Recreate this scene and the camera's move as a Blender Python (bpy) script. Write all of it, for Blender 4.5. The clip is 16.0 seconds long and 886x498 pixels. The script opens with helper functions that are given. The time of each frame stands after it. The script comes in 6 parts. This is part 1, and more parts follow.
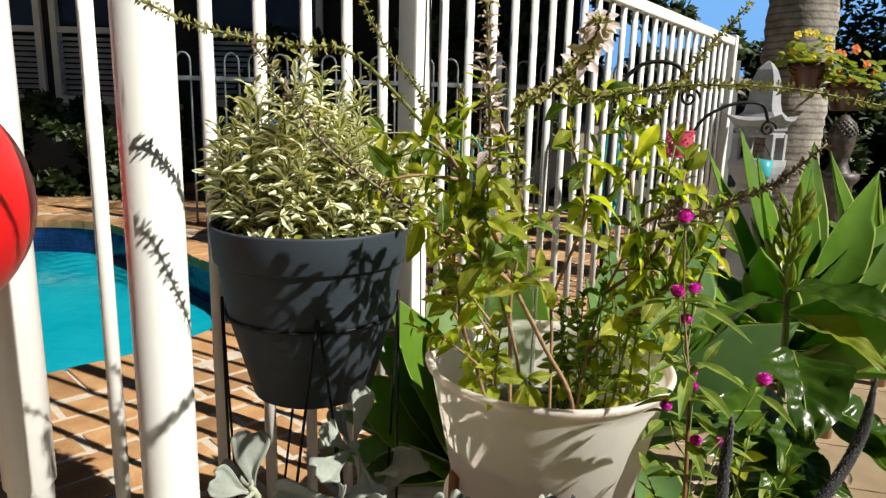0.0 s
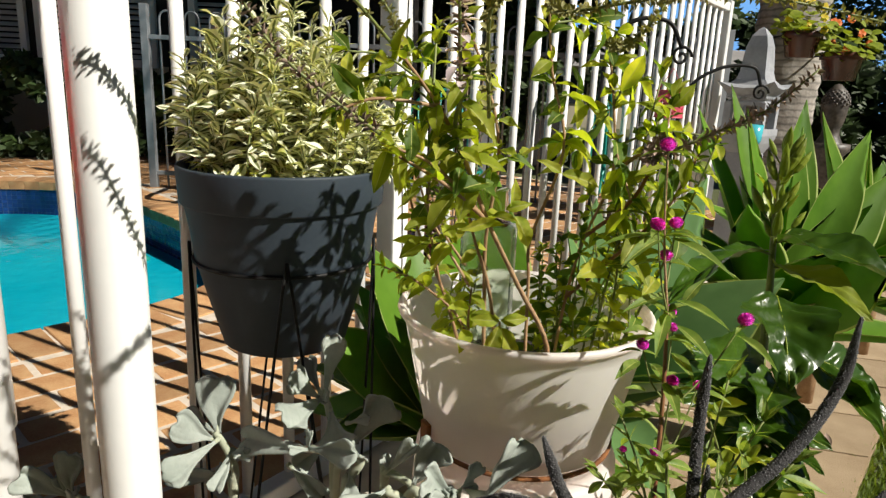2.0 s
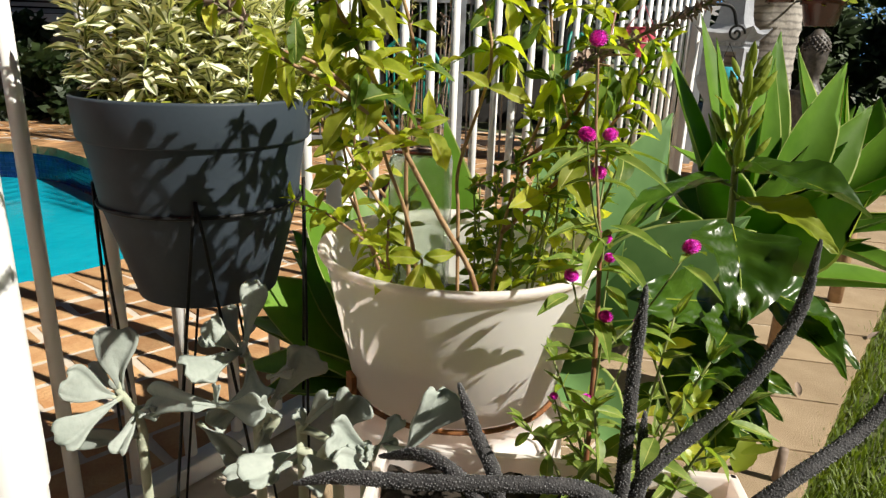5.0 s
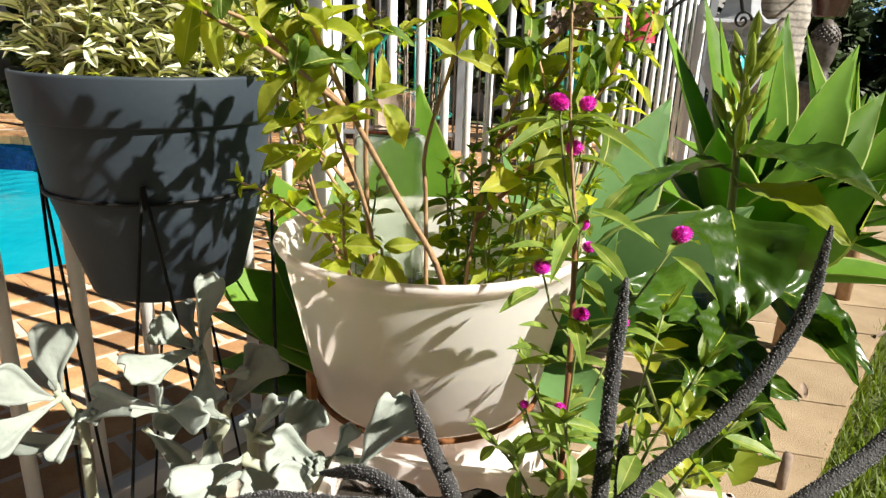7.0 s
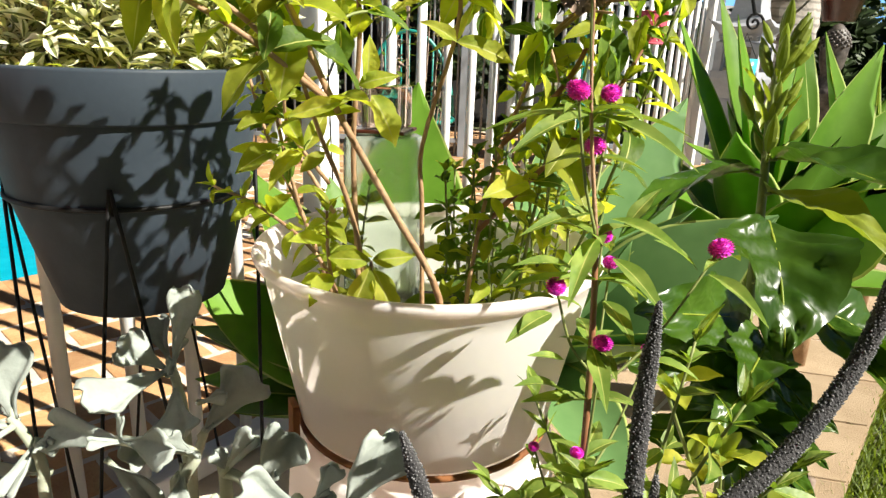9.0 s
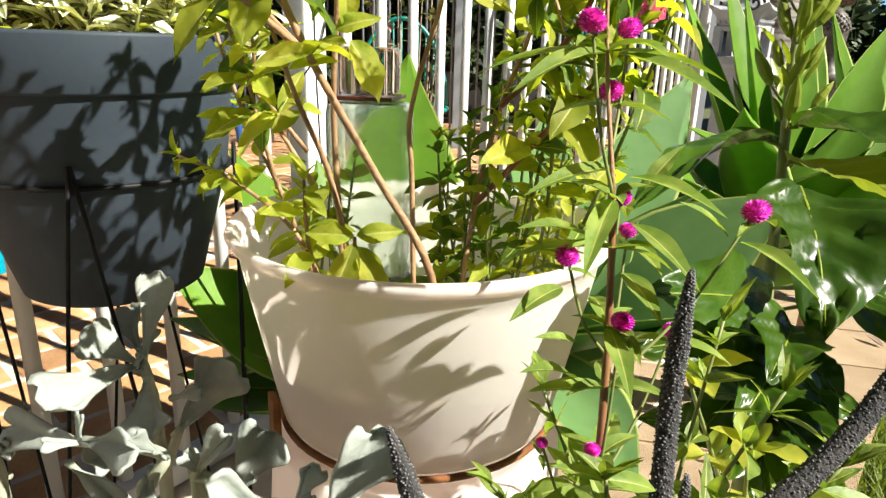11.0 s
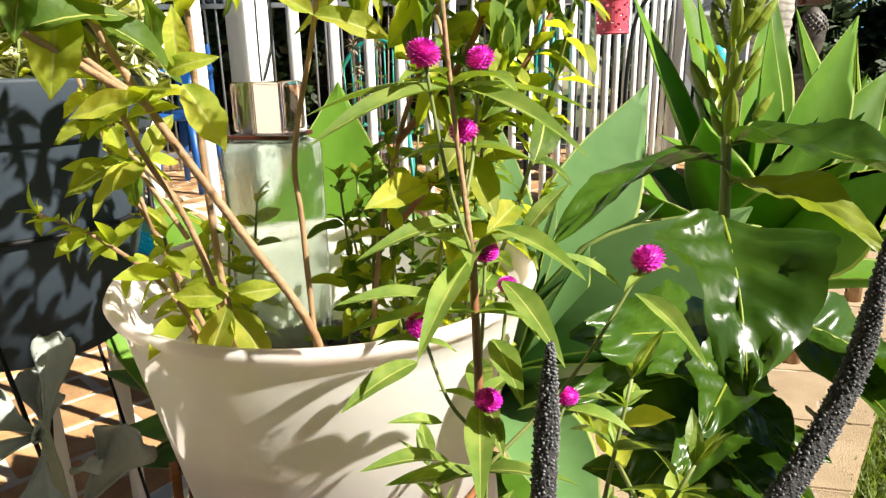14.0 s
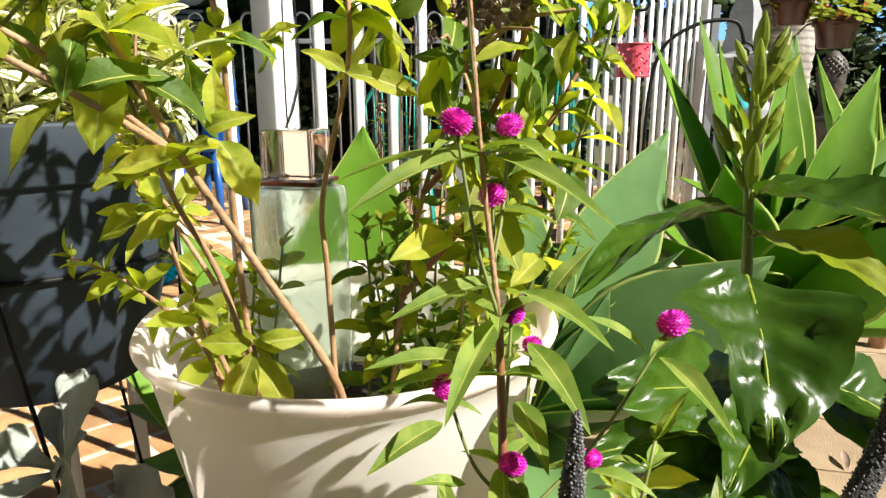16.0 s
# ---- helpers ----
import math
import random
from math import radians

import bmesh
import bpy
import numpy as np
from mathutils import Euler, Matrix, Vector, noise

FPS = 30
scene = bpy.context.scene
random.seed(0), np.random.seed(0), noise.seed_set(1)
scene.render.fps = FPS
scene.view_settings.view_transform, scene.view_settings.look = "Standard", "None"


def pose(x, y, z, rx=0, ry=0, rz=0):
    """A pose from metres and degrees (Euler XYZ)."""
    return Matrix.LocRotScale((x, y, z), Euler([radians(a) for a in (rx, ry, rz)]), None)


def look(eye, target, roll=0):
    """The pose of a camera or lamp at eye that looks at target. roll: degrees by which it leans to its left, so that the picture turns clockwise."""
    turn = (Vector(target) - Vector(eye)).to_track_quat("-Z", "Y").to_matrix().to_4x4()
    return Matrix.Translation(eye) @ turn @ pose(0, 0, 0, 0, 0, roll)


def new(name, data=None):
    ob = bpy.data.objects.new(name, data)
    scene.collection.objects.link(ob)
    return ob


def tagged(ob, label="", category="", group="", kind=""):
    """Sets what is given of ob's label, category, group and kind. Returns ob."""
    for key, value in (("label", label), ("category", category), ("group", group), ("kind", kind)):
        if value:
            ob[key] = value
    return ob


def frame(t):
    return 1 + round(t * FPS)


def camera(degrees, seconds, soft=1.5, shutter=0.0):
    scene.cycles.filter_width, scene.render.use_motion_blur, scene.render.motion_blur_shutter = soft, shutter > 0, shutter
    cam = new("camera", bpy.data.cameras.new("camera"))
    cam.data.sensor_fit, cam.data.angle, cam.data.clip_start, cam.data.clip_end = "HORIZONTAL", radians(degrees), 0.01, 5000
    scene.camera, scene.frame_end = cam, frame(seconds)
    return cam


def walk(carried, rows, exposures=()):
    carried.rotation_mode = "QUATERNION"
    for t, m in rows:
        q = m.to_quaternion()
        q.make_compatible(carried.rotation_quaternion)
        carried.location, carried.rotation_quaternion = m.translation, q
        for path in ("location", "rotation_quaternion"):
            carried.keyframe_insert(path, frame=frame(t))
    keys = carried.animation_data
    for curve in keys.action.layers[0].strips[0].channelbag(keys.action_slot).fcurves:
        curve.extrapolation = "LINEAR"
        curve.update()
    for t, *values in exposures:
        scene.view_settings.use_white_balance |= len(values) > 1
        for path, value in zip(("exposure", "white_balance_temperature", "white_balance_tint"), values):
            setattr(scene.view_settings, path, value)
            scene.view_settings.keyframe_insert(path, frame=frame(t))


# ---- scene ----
cam = camera(67.9, 16.0, 1.35)
METRES, EYE, TILT, LEAN, TURN = 0.46, 0.845, 0.0, 0.0, 0.0
ROWS = [
    (0.0, 0.0, 0.0, 0.0, 0.31, -11.72, -1.52),
    (0.5, 0.0101, 0.0222, -0.0292, -0.25, -12.79, -1.69),
    (1.0, 0.0302, 0.034, -0.0529, 0.18, -13.02, -1.51),
    (1.5, 0.0421, 0.039, -0.0745, 0.1, -13.53, -1.85),
    (2.0, 0.0437, 0.0508, -0.0908, -0.31, -14.03, -2.44),
    (2.5, 0.0509, 0.0614, -0.1017, -0.47, -14.15, -2.92),
    (3.0, 0.0756, 0.0824, -0.1097, -0.92, -14.36, -2.8),
    (3.5, 0.0966, 0.1084, -0.1291, -1.11, -15.11, -2.79),
    (4.0, 0.1229, 0.1397, -0.1518, -1.27, -15.98, -2.55),
    (4.5, 0.1549, 0.1672, -0.172, -1.85, -16.9, -1.96),
    (7.0, 0.2654, 0.3192, -0.2398, -1.24, -17.68, -2.03),
    (7.5, 0.2708, 0.3532, -0.2458, -1.06, -17.68, -1.87),
    (8.0, 0.274, 0.3944, -0.2564, -0.9, -17.11, -2.24),
    (10.5, 0.2803, 0.5231, -0.3095, -1.29, -17.25, -1.99),
    (11.0, 0.2846, 0.5518, -0.3321, -1.51, -17.56, -1.71),
    (11.5, 0.2934, 0.5797, -0.3415, -2.17, -17.46, -1.39),
    (12.0, 0.3076, 0.5962, -0.3348, -2.63, -16.97, -1.18),
    (12.5, 0.335, 0.6166, -0.3266, -3.29, -16.77, -0.9),
    (13.0, 0.3714, 0.6321, -0.3249, -3.43, -16.8, -0.02),
    (13.5, 0.4013, 0.6393, -0.32, -2.62, -16.74, 0.73),
    (14.0, 0.4285, 0.6483, -0.3145, -2.33, -16.22, 1.02),
    (14.5, 0.4393, 0.6513, -0.298, -2.19, -15.45, 0.79),
    (15.0, 0.4427, 0.6542, -0.2869, -1.81, -14.59, 0.61),
    (15.5, 0.4378, 0.6525, -0.2855, -1.12, -13.69, 0.28),
    (16.0, 0.4188, 0.6468, -0.2877, -0.67, -13.41, 0.2),
]
walk(cam, [(t, pose(0, 0, EYE, TILT, LEAN, TURN) @ pose(METRES * x, METRES * y, METRES * z, 90 + pitch, roll, yaw)) for t, x, y, z, yaw, pitch, roll in ROWS],
     exposures=[(0.0, 0.52), (3.5, 0.52), (7.0, 1.10), (11.0, 1.36), (13.0, 1.40), (16.0, 1.24)])

# ---- world, sun ----
SUN_TO = Vector((0.89, -0.48, 0.87)).normalized()
world = bpy.data.worlds.new("sky")
scene.world = world
world.use_nodes = True
wn = world.node_tree.nodes
sky = wn.new("ShaderNodeTexSky")
sky.sky_type = "NISHITA"
sky.sun_disc = False
sky.air_density, sky.dust_density, sky.ozone_density = 0.25, 0.08, 1.5
sky.sun_elevation = math.asin(SUN_TO.z)
sky.sun_rotation = math.atan2(SUN_TO.x, SUN_TO.y)
wn["Background"].inputs["Strength"].default_value = 0.033
world.node_tree.links.new(sky.outputs[0], wn["Background"].inputs["Color"])
sun_data = bpy.data.lights.new("sun", "SUN")
sun_data.energy, sun_data.angle, sun_data.color = 5.0, radians(0.55), (1.0, 0.945, 0.84)
sun = new("sun", sun_data)
sun.matrix_world = look(SUN_TO * 20, (0, 0, 0))


# ---- materials ----
def surf(name, a, b, scale=8.0, rough=0.6, bump=0.0, metal=0.0, fine=60.0, coat=0.0, trans=0.0, vary=0.0, spec=0.5, ttint=(1.55, 1.55, 0.5), blister=0.0, rings=0.0):
    """Two tones mixed by noise at two scales; vary: how far pieces differ in lightness; trans: light let through thin leaves."""
    m = bpy.data.materials.new(name)
    m.use_nodes = True
    nt = m.node_tree
    N, L = nt.nodes, nt.links
    p = N["Principled BSDF"]
    geo = N.new("ShaderNodeTexCoord")
    n1 = N.new("ShaderNodeTexNoise")
    n1.inputs["Scale"].default_value, n1.inputs["Detail"].default_value = scale, 4
    n2 = N.new("ShaderNodeTexNoise")
    n2.inputs["Scale"].default_value, n2.inputs["Detail"].default_value = fine, 3
    for n in (n1, n2):
        L.new(geo.outputs["Object"], n.inputs["Vector"])
    addn = N.new("ShaderNodeMath")
    addn.operation = "MULTIPLY_ADD"
    L.new(n2.outputs[0], addn.inputs[0])
    addn.inputs[1].default_value = 0.35
    L.new(n1.outputs[0], addn.inputs[2])
    ramp = N.new("ShaderNodeMapRange")
    ramp.inputs[1].default_value, ramp.inputs[2].default_value = 0.42, 0.92
    L.new(addn.outputs[0], ramp.inputs[0])
    mix = N.new("ShaderNodeMix")
    mix.data_type = "RGBA"
    mix.inputs["A"].default_value, mix.inputs["B"].default_value = (*a, 1), (*b, 1)
    L.new(ramp.outputs[0], mix.inputs["Factor"])
    col = mix.outputs["Result"]
    if rings:
        wv, rr, mm = N.new("ShaderNodeTexWave"), N.new("ShaderNodeMapRange"), N.new("ShaderNodeMix")
        wv.bands_direction = "Z"
        wv.inputs["Scale"].default_value, wv.inputs["Distortion"].default_value, wv.inputs["Detail"].default_value, wv.inputs["Detail Scale"].default_value = rings, 2.2, 4.0, 2.5
        L.new(geo.outputs["Object"], wv.inputs["Vector"])
        rr.inputs[1].default_value, rr.inputs[2].default_value, rr.inputs[3].default_value, rr.inputs[4].default_value = 0.0, 0.4, 0.55, 1.0
        L.new(wv.outputs["Fac"], rr.inputs[0])
        mm.data_type, mm.blend_type = "RGBA", "MULTIPLY"
        mm.inputs["Factor"].default_value = 1.0
        L.new(col, mm.inputs["A"])
        L.new(rr.outputs[0], mm.inputs["B"])
        col = mm.outputs["Result"]
    if vary:
        oi, gi = N.new("ShaderNodeObjectInfo"), N.new("ShaderNodeNewGeometry")
        su = N.new("ShaderNodeMath")
        L.new(oi.outputs["Random"], su.inputs[0])
        L.new(gi.outputs["Random Per Island"], su.inputs[1])
        fr = N.new("ShaderNodeMath")
        fr.operation = "FRACT"
        L.new(su.outputs[0], fr.inputs[0])
        mr = N.new("ShaderNodeMapRange")
        mr.inputs[3].default_value, mr.inputs[4].default_value = 1 - vary, 1 + vary
        L.new(fr.outputs[0], mr.inputs[0])
        hs = N.new("ShaderNodeHueSaturation")
        L.new(mr.outputs[0], hs.inputs["Value"])
        L.new(col, hs.inputs["Color"])
        col = hs.outputs[0]
    L.new(col, p.inputs["Base Color"])
    p.inputs["Roughness"].default_value, p.inputs["Metallic"].default_value = rough, metal
    p.inputs["Coat Weight"].default_value = coat
    p.inputs["Specular IOR Level"].default_value = spec
    if bump:
        bp = N.new("ShaderNodeBump")
        bp.inputs["Strength"].default_value, bp.inputs["Distance"].default_value = bump, 0.004
        height = n2.outputs[0]
        if blister:
            vo, hm = N.new("ShaderNodeTexVoronoi"), N.new("ShaderNodeMath")
            vo.feature = "SMOOTH_F1"
            vo.inputs["Scale"].default_value = blister
            L.new(geo.outputs["Object"], vo.inputs["Vector"])
            hm.operation = "MULTIPLY_ADD"
            hm.inputs[1].default_value = -1.6
            L.new(vo.outputs["Distance"], hm.inputs[0])
            L.new(n2.outputs[0], hm.inputs[2])
            height = hm.outputs[0]
        L.new(height, bp.inputs["Height"])
        L.new(bp.outputs[0], p.inputs["Normal"])
    if trans:
        tr, ms = N.new("ShaderNodeBsdfTranslucent"), N.new("ShaderNodeMixShader")
        g = N.new("ShaderNodeMix")
        g.data_type, g.blend_type = "RGBA", "MULTIPLY"
        g.inputs["Factor"].default_value = 1.0
        g.inputs["B"].default_value = (*ttint, 1)
        L.new(col, g.inputs["A"])
        L.new(g.outputs["Result"], tr.inputs["Color"])
        ms.inputs[0].default_value = trans
        L.new(p.outputs[0], ms.inputs[1])
        L.new(tr.outputs[0], ms.inputs[2])
        L.new(ms.outputs[0], N["Material Output"].inputs["Surface"])
    return m


M_WHITE = surf("white_enamel", (0.74, 0.74, 0.73), (0.82, 0.82, 0.80), 5, 0.3, 0.03)
M_WHITE_POT = surf("white_plastic", (0.93, 0.89, 0.855), (0.95, 0.925, 0.90), 9, 0.42, 0.05, trans=0.48, ttint=(1.09, 0.99, 0.955))
M_DARK_POT = surf("slate_plastic", (0.031, 0.042, 0.055), (0.039, 0.052, 0.067), 10, 0.55, 0.05, fine=150, spec=0.22)
M_BLACK = surf("black_wire", (0.006, 0.006, 0.006), (0.014, 0.014, 0.014), 30, 0.5, spec=0.2)
M_BRICK = surf("clay_paver", (0.368, 0.172, 0.068), (0.512, 0.312, 0.148), 14, 0.85, 0.5, fine=130, vary=0.3)
M_MORTAR = surf("mortar", (0.50, 0.43, 0.35), (0.66, 0.58, 0.48), 20, 0.95, 0.3)
M_SOIL = surf("dark_soil", (0.007, 0.005, 0.003), (0.028, 0.02, 0.013), 25, 0.95, 0.8, fine=90)
M_GRASSGROUND = surf("lawn_soil", (0.05, 0.06, 0.02), (0.09, 0.10, 0.03), 10, 0.95, 0.6)
M_SLAB = surf("sandy_concrete", (0.272, 0.192, 0.112), (0.416, 0.312, 0.2), 9, 0.9, 0.7, fine=320, vary=0.07)
M_TILE = surf("blue_tile", (0.005, 0.02, 0.10), (0.015, 0.05, 0.20), 12, 0.15, vary=0.3)
M_GROUT = surf("tile_grout", (0.10, 0.14, 0.22), (0.16, 0.20, 0.28), 30, 0.9, 0.2)
M_WATER = surf("pool_water", (0, 0.324, 0.45), (0.009, 0.405, 0.522), 1.5, 0.05, 1.0, fine=12, spec=0.4)
M_RED = surf("red_gloss", (0.62, 0.010, 0.014), (0.72, 0.014, 0.018), 6, 0.4, coat=0.15)


# ---- builders ----
def obj(name, bm, mat, smooth=True):
    me = bpy.data.meshes.new(name)
    bm.to_mesh(me)
    bm.free()
    if mat:
        me.materials.append(mat)
    if smooth:
        me.shade_smooth()
    return new(name, me)


def thing(name, label, category, at=(0, 0, 0), group="", kind=""):
    ob = new(name)
    ob.location = at
    ob.empty_display_size = 0.05
    return tagged(ob, label, category, group, kind)


def part(name, bm, mat, parent, label="", smooth=True):
    """Links a bmesh in world coordinates as one mesh under parent."""
    ob = obj(name, bm, mat, smooth)
    hang(ob, parent)
    if label:
        ob["label"] = label
    return ob


def world_of(ob):
    m = ob.matrix_basis.copy()
    while ob.parent:
        m = ob.parent.matrix_basis @ m
        ob = ob.parent
    return m


def hang(ob, parent):
    """Parents ob so that its own matrix stays a world matrix."""
    ob.parent = parent
    ob.matrix_parent_inverse = Matrix.Identity(4)
    ob.matrix_basis = world_of(parent).inverted() @ ob.matrix_basis
    return ob


def piece(name, me, m, parent):
    """An object on shared mesh data at the world pose m."""
    ob = new(name, me)
    ob.matrix_basis = m
    return hang(ob, parent)


def box(bm, lo, hi, m=Matrix.Identity(4), bevel=0.0):
    lo, hi = Vector(lo), Vector(hi)
    r = bmesh.ops.create_cube(bm, size=1.0, matrix=m @ Matrix.Translation((lo + hi) / 2) @ Matrix.Diagonal((*(hi - lo), 1)))
    if bevel:
        es = list({e for v in r["verts"] for e in v.link_edges})
        bmesh.ops.bevel(bm, geom=es, offset=bevel, segments=2, affect="EDGES", profile=0.6)
    return bm


def lathe(bm, profile, n=48, at=(0, 0, 0), wobble=0.0):
    """A turned body: profile of (radius, height) from bottom to top; radius 0 closes."""
    rings = []
    for r, z in profile:
        if r == 0:
            rings.append([bm.verts.new((at[0], at[1], at[2] + z))])
        else:
            rings.append([bm.verts.new((at[0] + r * (1 + wobble * math.sin(3 * a + z * 9)) * math.cos(a), at[1] + r * math.sin(a), at[2] + z))
                          for a in (2 * math.pi * i / n for i in range(n))])
    for lo, hi in zip(rings, rings[1:]):
        for i in range(n):
            j = (i + 1) % n
            vs = [lo[i % len(lo)], lo[j % len(lo)], hi[j % len(hi)], hi[i % len(hi)]]
            vs = list(dict.fromkeys(vs))
            if len(vs) > 2:
                bm.faces.new(vs)
    return bm


def smoothed(points, steps=6):
    """Points on a soft curve through the given ones."""
    P = [Vector(p) for p in points]
    if len(P) < 3:
        return P
    Q = [2 * P[0] - P[1]] + P + [2 * P[-1] - P[-2]]
    out = []
    for i in range(1, len(Q) - 2):
        for k in range(steps):
            t = k / steps
            a, b, c, d = Q[i - 1:i + 3]
            out.append(0.5 * ((2 * b) + (c - a) * t + (2 * a - 5 * b + 4 * c - d) * t * t + (3 * b - a - 3 * c + d) * t ** 3))
    return out + [P[-1]]


def tube(bm, pts, radii, n=8, cap=True):
    """A round bar along points; radii: one number, or start and end."""
    pts = [Vector(p) for p in pts]
    r0, r1 = radii if isinstance(radii, (tuple, list)) else (radii, radii)
    rings, side = [], None
    for i, p in enumerate(pts):
        d = (pts[min(i + 1, len(pts) - 1)] - pts[max(i - 1, 0)]).normalized()
        side = d.orthogonal().normalized() if side is None else (side - d * side.dot(d)).normalized()
        up = d.cross(side)
        r = r0 + (r1 - r0) * i / max(1, len(pts) - 1)
        rings.append([bm.verts.new(p + r * (math.cos(a) * side + math.sin(a) * up)) for a in (2 * math.pi * k / n for k in range(n))])
    for lo, hi in zip(rings, rings[1:]):
        for i in range(n):
            bm.faces.new((lo[i], lo[(i + 1) % n], hi[(i + 1) % n], hi[i]))
    if cap:
        bm.faces.new(rings[0][::-1])
        bm.faces.new(rings[-1])
    return bm


def frame_along(x, y, degrees):
    """Plan coordinates: a runs along a line through (x, y), b to its left."""
    return pose(x, y, 0, 0, 0, degrees)


FENCE_M = frame_along(-0.070, 1.424, 53.3)
POOL_M = frame_along(-0.077, 1.363, 44.6)


def fence_at(a, b, z=0.0):
    return FENCE_M @ Vector((a, b, z))


def pool_at(a, b, z=0.0):
    return POOL_M @ Vector((a, b, z))


# ---- pool outline  ----
POOL_LO, POOL_HI, POOL_R = (-6.0, 1.25), (0.66, 4.6), 0.85


def pool_outline(grow, n=14):
    """Rounded rectangle, evenly grown."""
    (a0, b0), (a1, b1), r = POOL_LO, POOL_HI, POOL_R
    out = []
    for ca, cb, start in ((a1 - r, b0 + r, -90), (a1 - r, b1 - r, 0), (a0 + r, b1 - r, 90), (a0 + r, b0 + r, 180)):
        for k in range(n + 1):
            t = radians(start + 90 * k / n)
            out.append((ca + (r + grow) * math.cos(t), cb + (r + grow) * math.sin(t)))
    return out


def ring_sheet(bm, inner, outer):
    vi, vo = [bm.verts.new(p) for p in inner], [bm.verts.new(p) for p in outer]
    for i in range(len(vi)):
        j = (i + 1) % len(vi)
        bm.faces.new((vi[i], vo[i], vo[j], vi[j]))
    return bm


def build_ground():
    inner = [pool_at(a, b, -0.05) for a, b in pool_outline(0.02)]
    c = sum(inner, Vector()) / len(inner)
    outer = [Vector((c.x, c.y, -0.05)) + (p - c).normalized() * 400 for p in inner]
    return tagged(obj("ground", ring_sheet(bmesh.new(), inner, outer), M_GRASSGROUND, False), "lawn and garden earth reaching to the horizon", "ground", kind="structure")


def build_pool():
    water = bmesh.new()
    water.faces.new([water.verts.new(pool_at(a, b, -0.24)) for a, b in pool_outline(0.01)])
    tagged(obj("water", water, M_WATER, False), "clear turquoise swimming pool water with soft ripples", "water", kind="structure")
    band = thing("pool_wall", "pool wall with a waterline band of small dark blue tiles", "pool wall", kind="structure")
    wall = bmesh.new()
    ring_sheet(wall, [pool_at(a, b, -0.5) for a, b in pool_outline(0.012)], [pool_at(a, b, -0.035) for a, b in pool_outline(0.012)])
    part("tile_backing", wall, M_GROUT, band, smooth=False)
    ring = [Vector((*p, 0)) for p in pool_outline(0.012)]
    ring.append(ring[0])
    co, faces, side = [], [], 0.030
    for p, q in zip(ring, ring[1:]):
        d = q - p
        if d.length < 1e-4:
            continue
        n = max(1, round(d.length / side))
        inward = Vector((0, 0, 1)).cross(d.normalized())
        for i in range(n):
            e0, e1 = p + d * ((i + 0.05) / n), p + d * ((i + 0.95) / n)
            if e0.x < -3.2:
                continue
            for row in range(7):
                z0, z1 = -0.045 - row * side, -0.045 - row * side - side * 0.9
                k = len(co)
                for lift in (0.0, 0.0025):
                    co += [pool_at(v.x + inward.x * lift, v.y + inward.y * lift, z) for v, z in ((e0, z0), (e1, z0), (e1, z1), (e0, z1))]
                faces += [(k + 4, k + 5, k + 6, k + 7)] + [(k + j, k + (j + 1) % 4, k + 4 + (j + 1) % 4, k + 4 + j) for j in range(4)]
    me = bpy.data.meshes.new("tile")
    me.from_pydata([tuple(c) for c in co], [], faces)
    me.materials.append(M_TILE)
    tiles = tagged(new("tile", me), "small glazed dark blue tiles", kind="stuff")
    hang(tiles, band)
    return band


# ---- fence ----
def build_fence():
    f = thing("pool_fence", "white tubular steel pool fence beside the brick paving", "fence", at=fence_at(0, 0))
    s = 0.0985
    for k in range(-12, 25):
        if k in (0, -8):
            continue
        a = k * s + (0.022 if k == -7 else 0.0)
        bm = tube(bmesh.new(), [fence_at(a, 0, 0.05), fence_at(a, 0, 1.215)], 0.0105, 12)
        part("baluster", bm, M_WHITE, f)
    for name, z in (("bottom_rail", 0.002), ("top_rail", 1.205)):
        bm = box(bmesh.new(), (-1.25, -0.019, z), (25 * s, 0.019, z + 0.038), FENCE_M, 0.004)
        part(name, bm, M_WHITE, f, smooth=False)
    for k, h in ((0, 1.30), (25, 1.255)):
        bm = box(bmesh.new(), (k * s - 0.0245, -0.0245, -0.02), (k * s + 0.0245, 0.0245, h), FENCE_M, 0.004)
        part("post", bm, M_WHITE, f, "square white steel post", smooth=False)
    p = fence_at(-8 * s, 0)
    bm = lathe(bmesh.new(), [(0.027, -0.03), (0.027, 0.345), (0.031, 0.35), (0.031, 1.9), (0, 1.9)], 32, p)
    part("post", bm, M_WHITE, f, "thick round white post")
    return f


def build_round_post():
    p = thing("round_post", "thick round white steel post in a narrower sleeve", "post", at=(-0.267, 0.60, 0))
    bm = lathe(bmesh.new(), [(0.0262, 0.368), (0.0262, 2.4), (0, 2.4)], 40, (-0.267, 0.60, 0))
    part("shaft", bm, M_WHITE, p)
    bm = lathe(bmesh.new(), [(0.0235, -0.05), (0.0235, 0.370)], 40, (-0.267, 0.60, 0))
    part("sleeve", bm, M_WHITE, p)
    return p


def build_red_ball():
    t = thing("red_ball", "glossy red round ball on a thin white stake", "garden ball", at=(-0.54, 0.62, -0.05))
    bm = bmesh.new()
    bmesh.ops.create_uvsphere(bm, u_segments=48, v_segments=32, radius=0.13, matrix=Matrix.Translation((-0.540, 0.62, 0.745)))
    part("ball", bm, M_RED, t)
    part("stake", tube(bmesh.new(), [(-0.540, 0.62, -0.05), (-0.540, 0.62, 0.63)], 0.008, 10), M_WHITE, t)
    return t


# ---- pots ----
DP = Vector((-0.185, 0.910, 0))
WP = Vector((0.131, 0.757, 0))


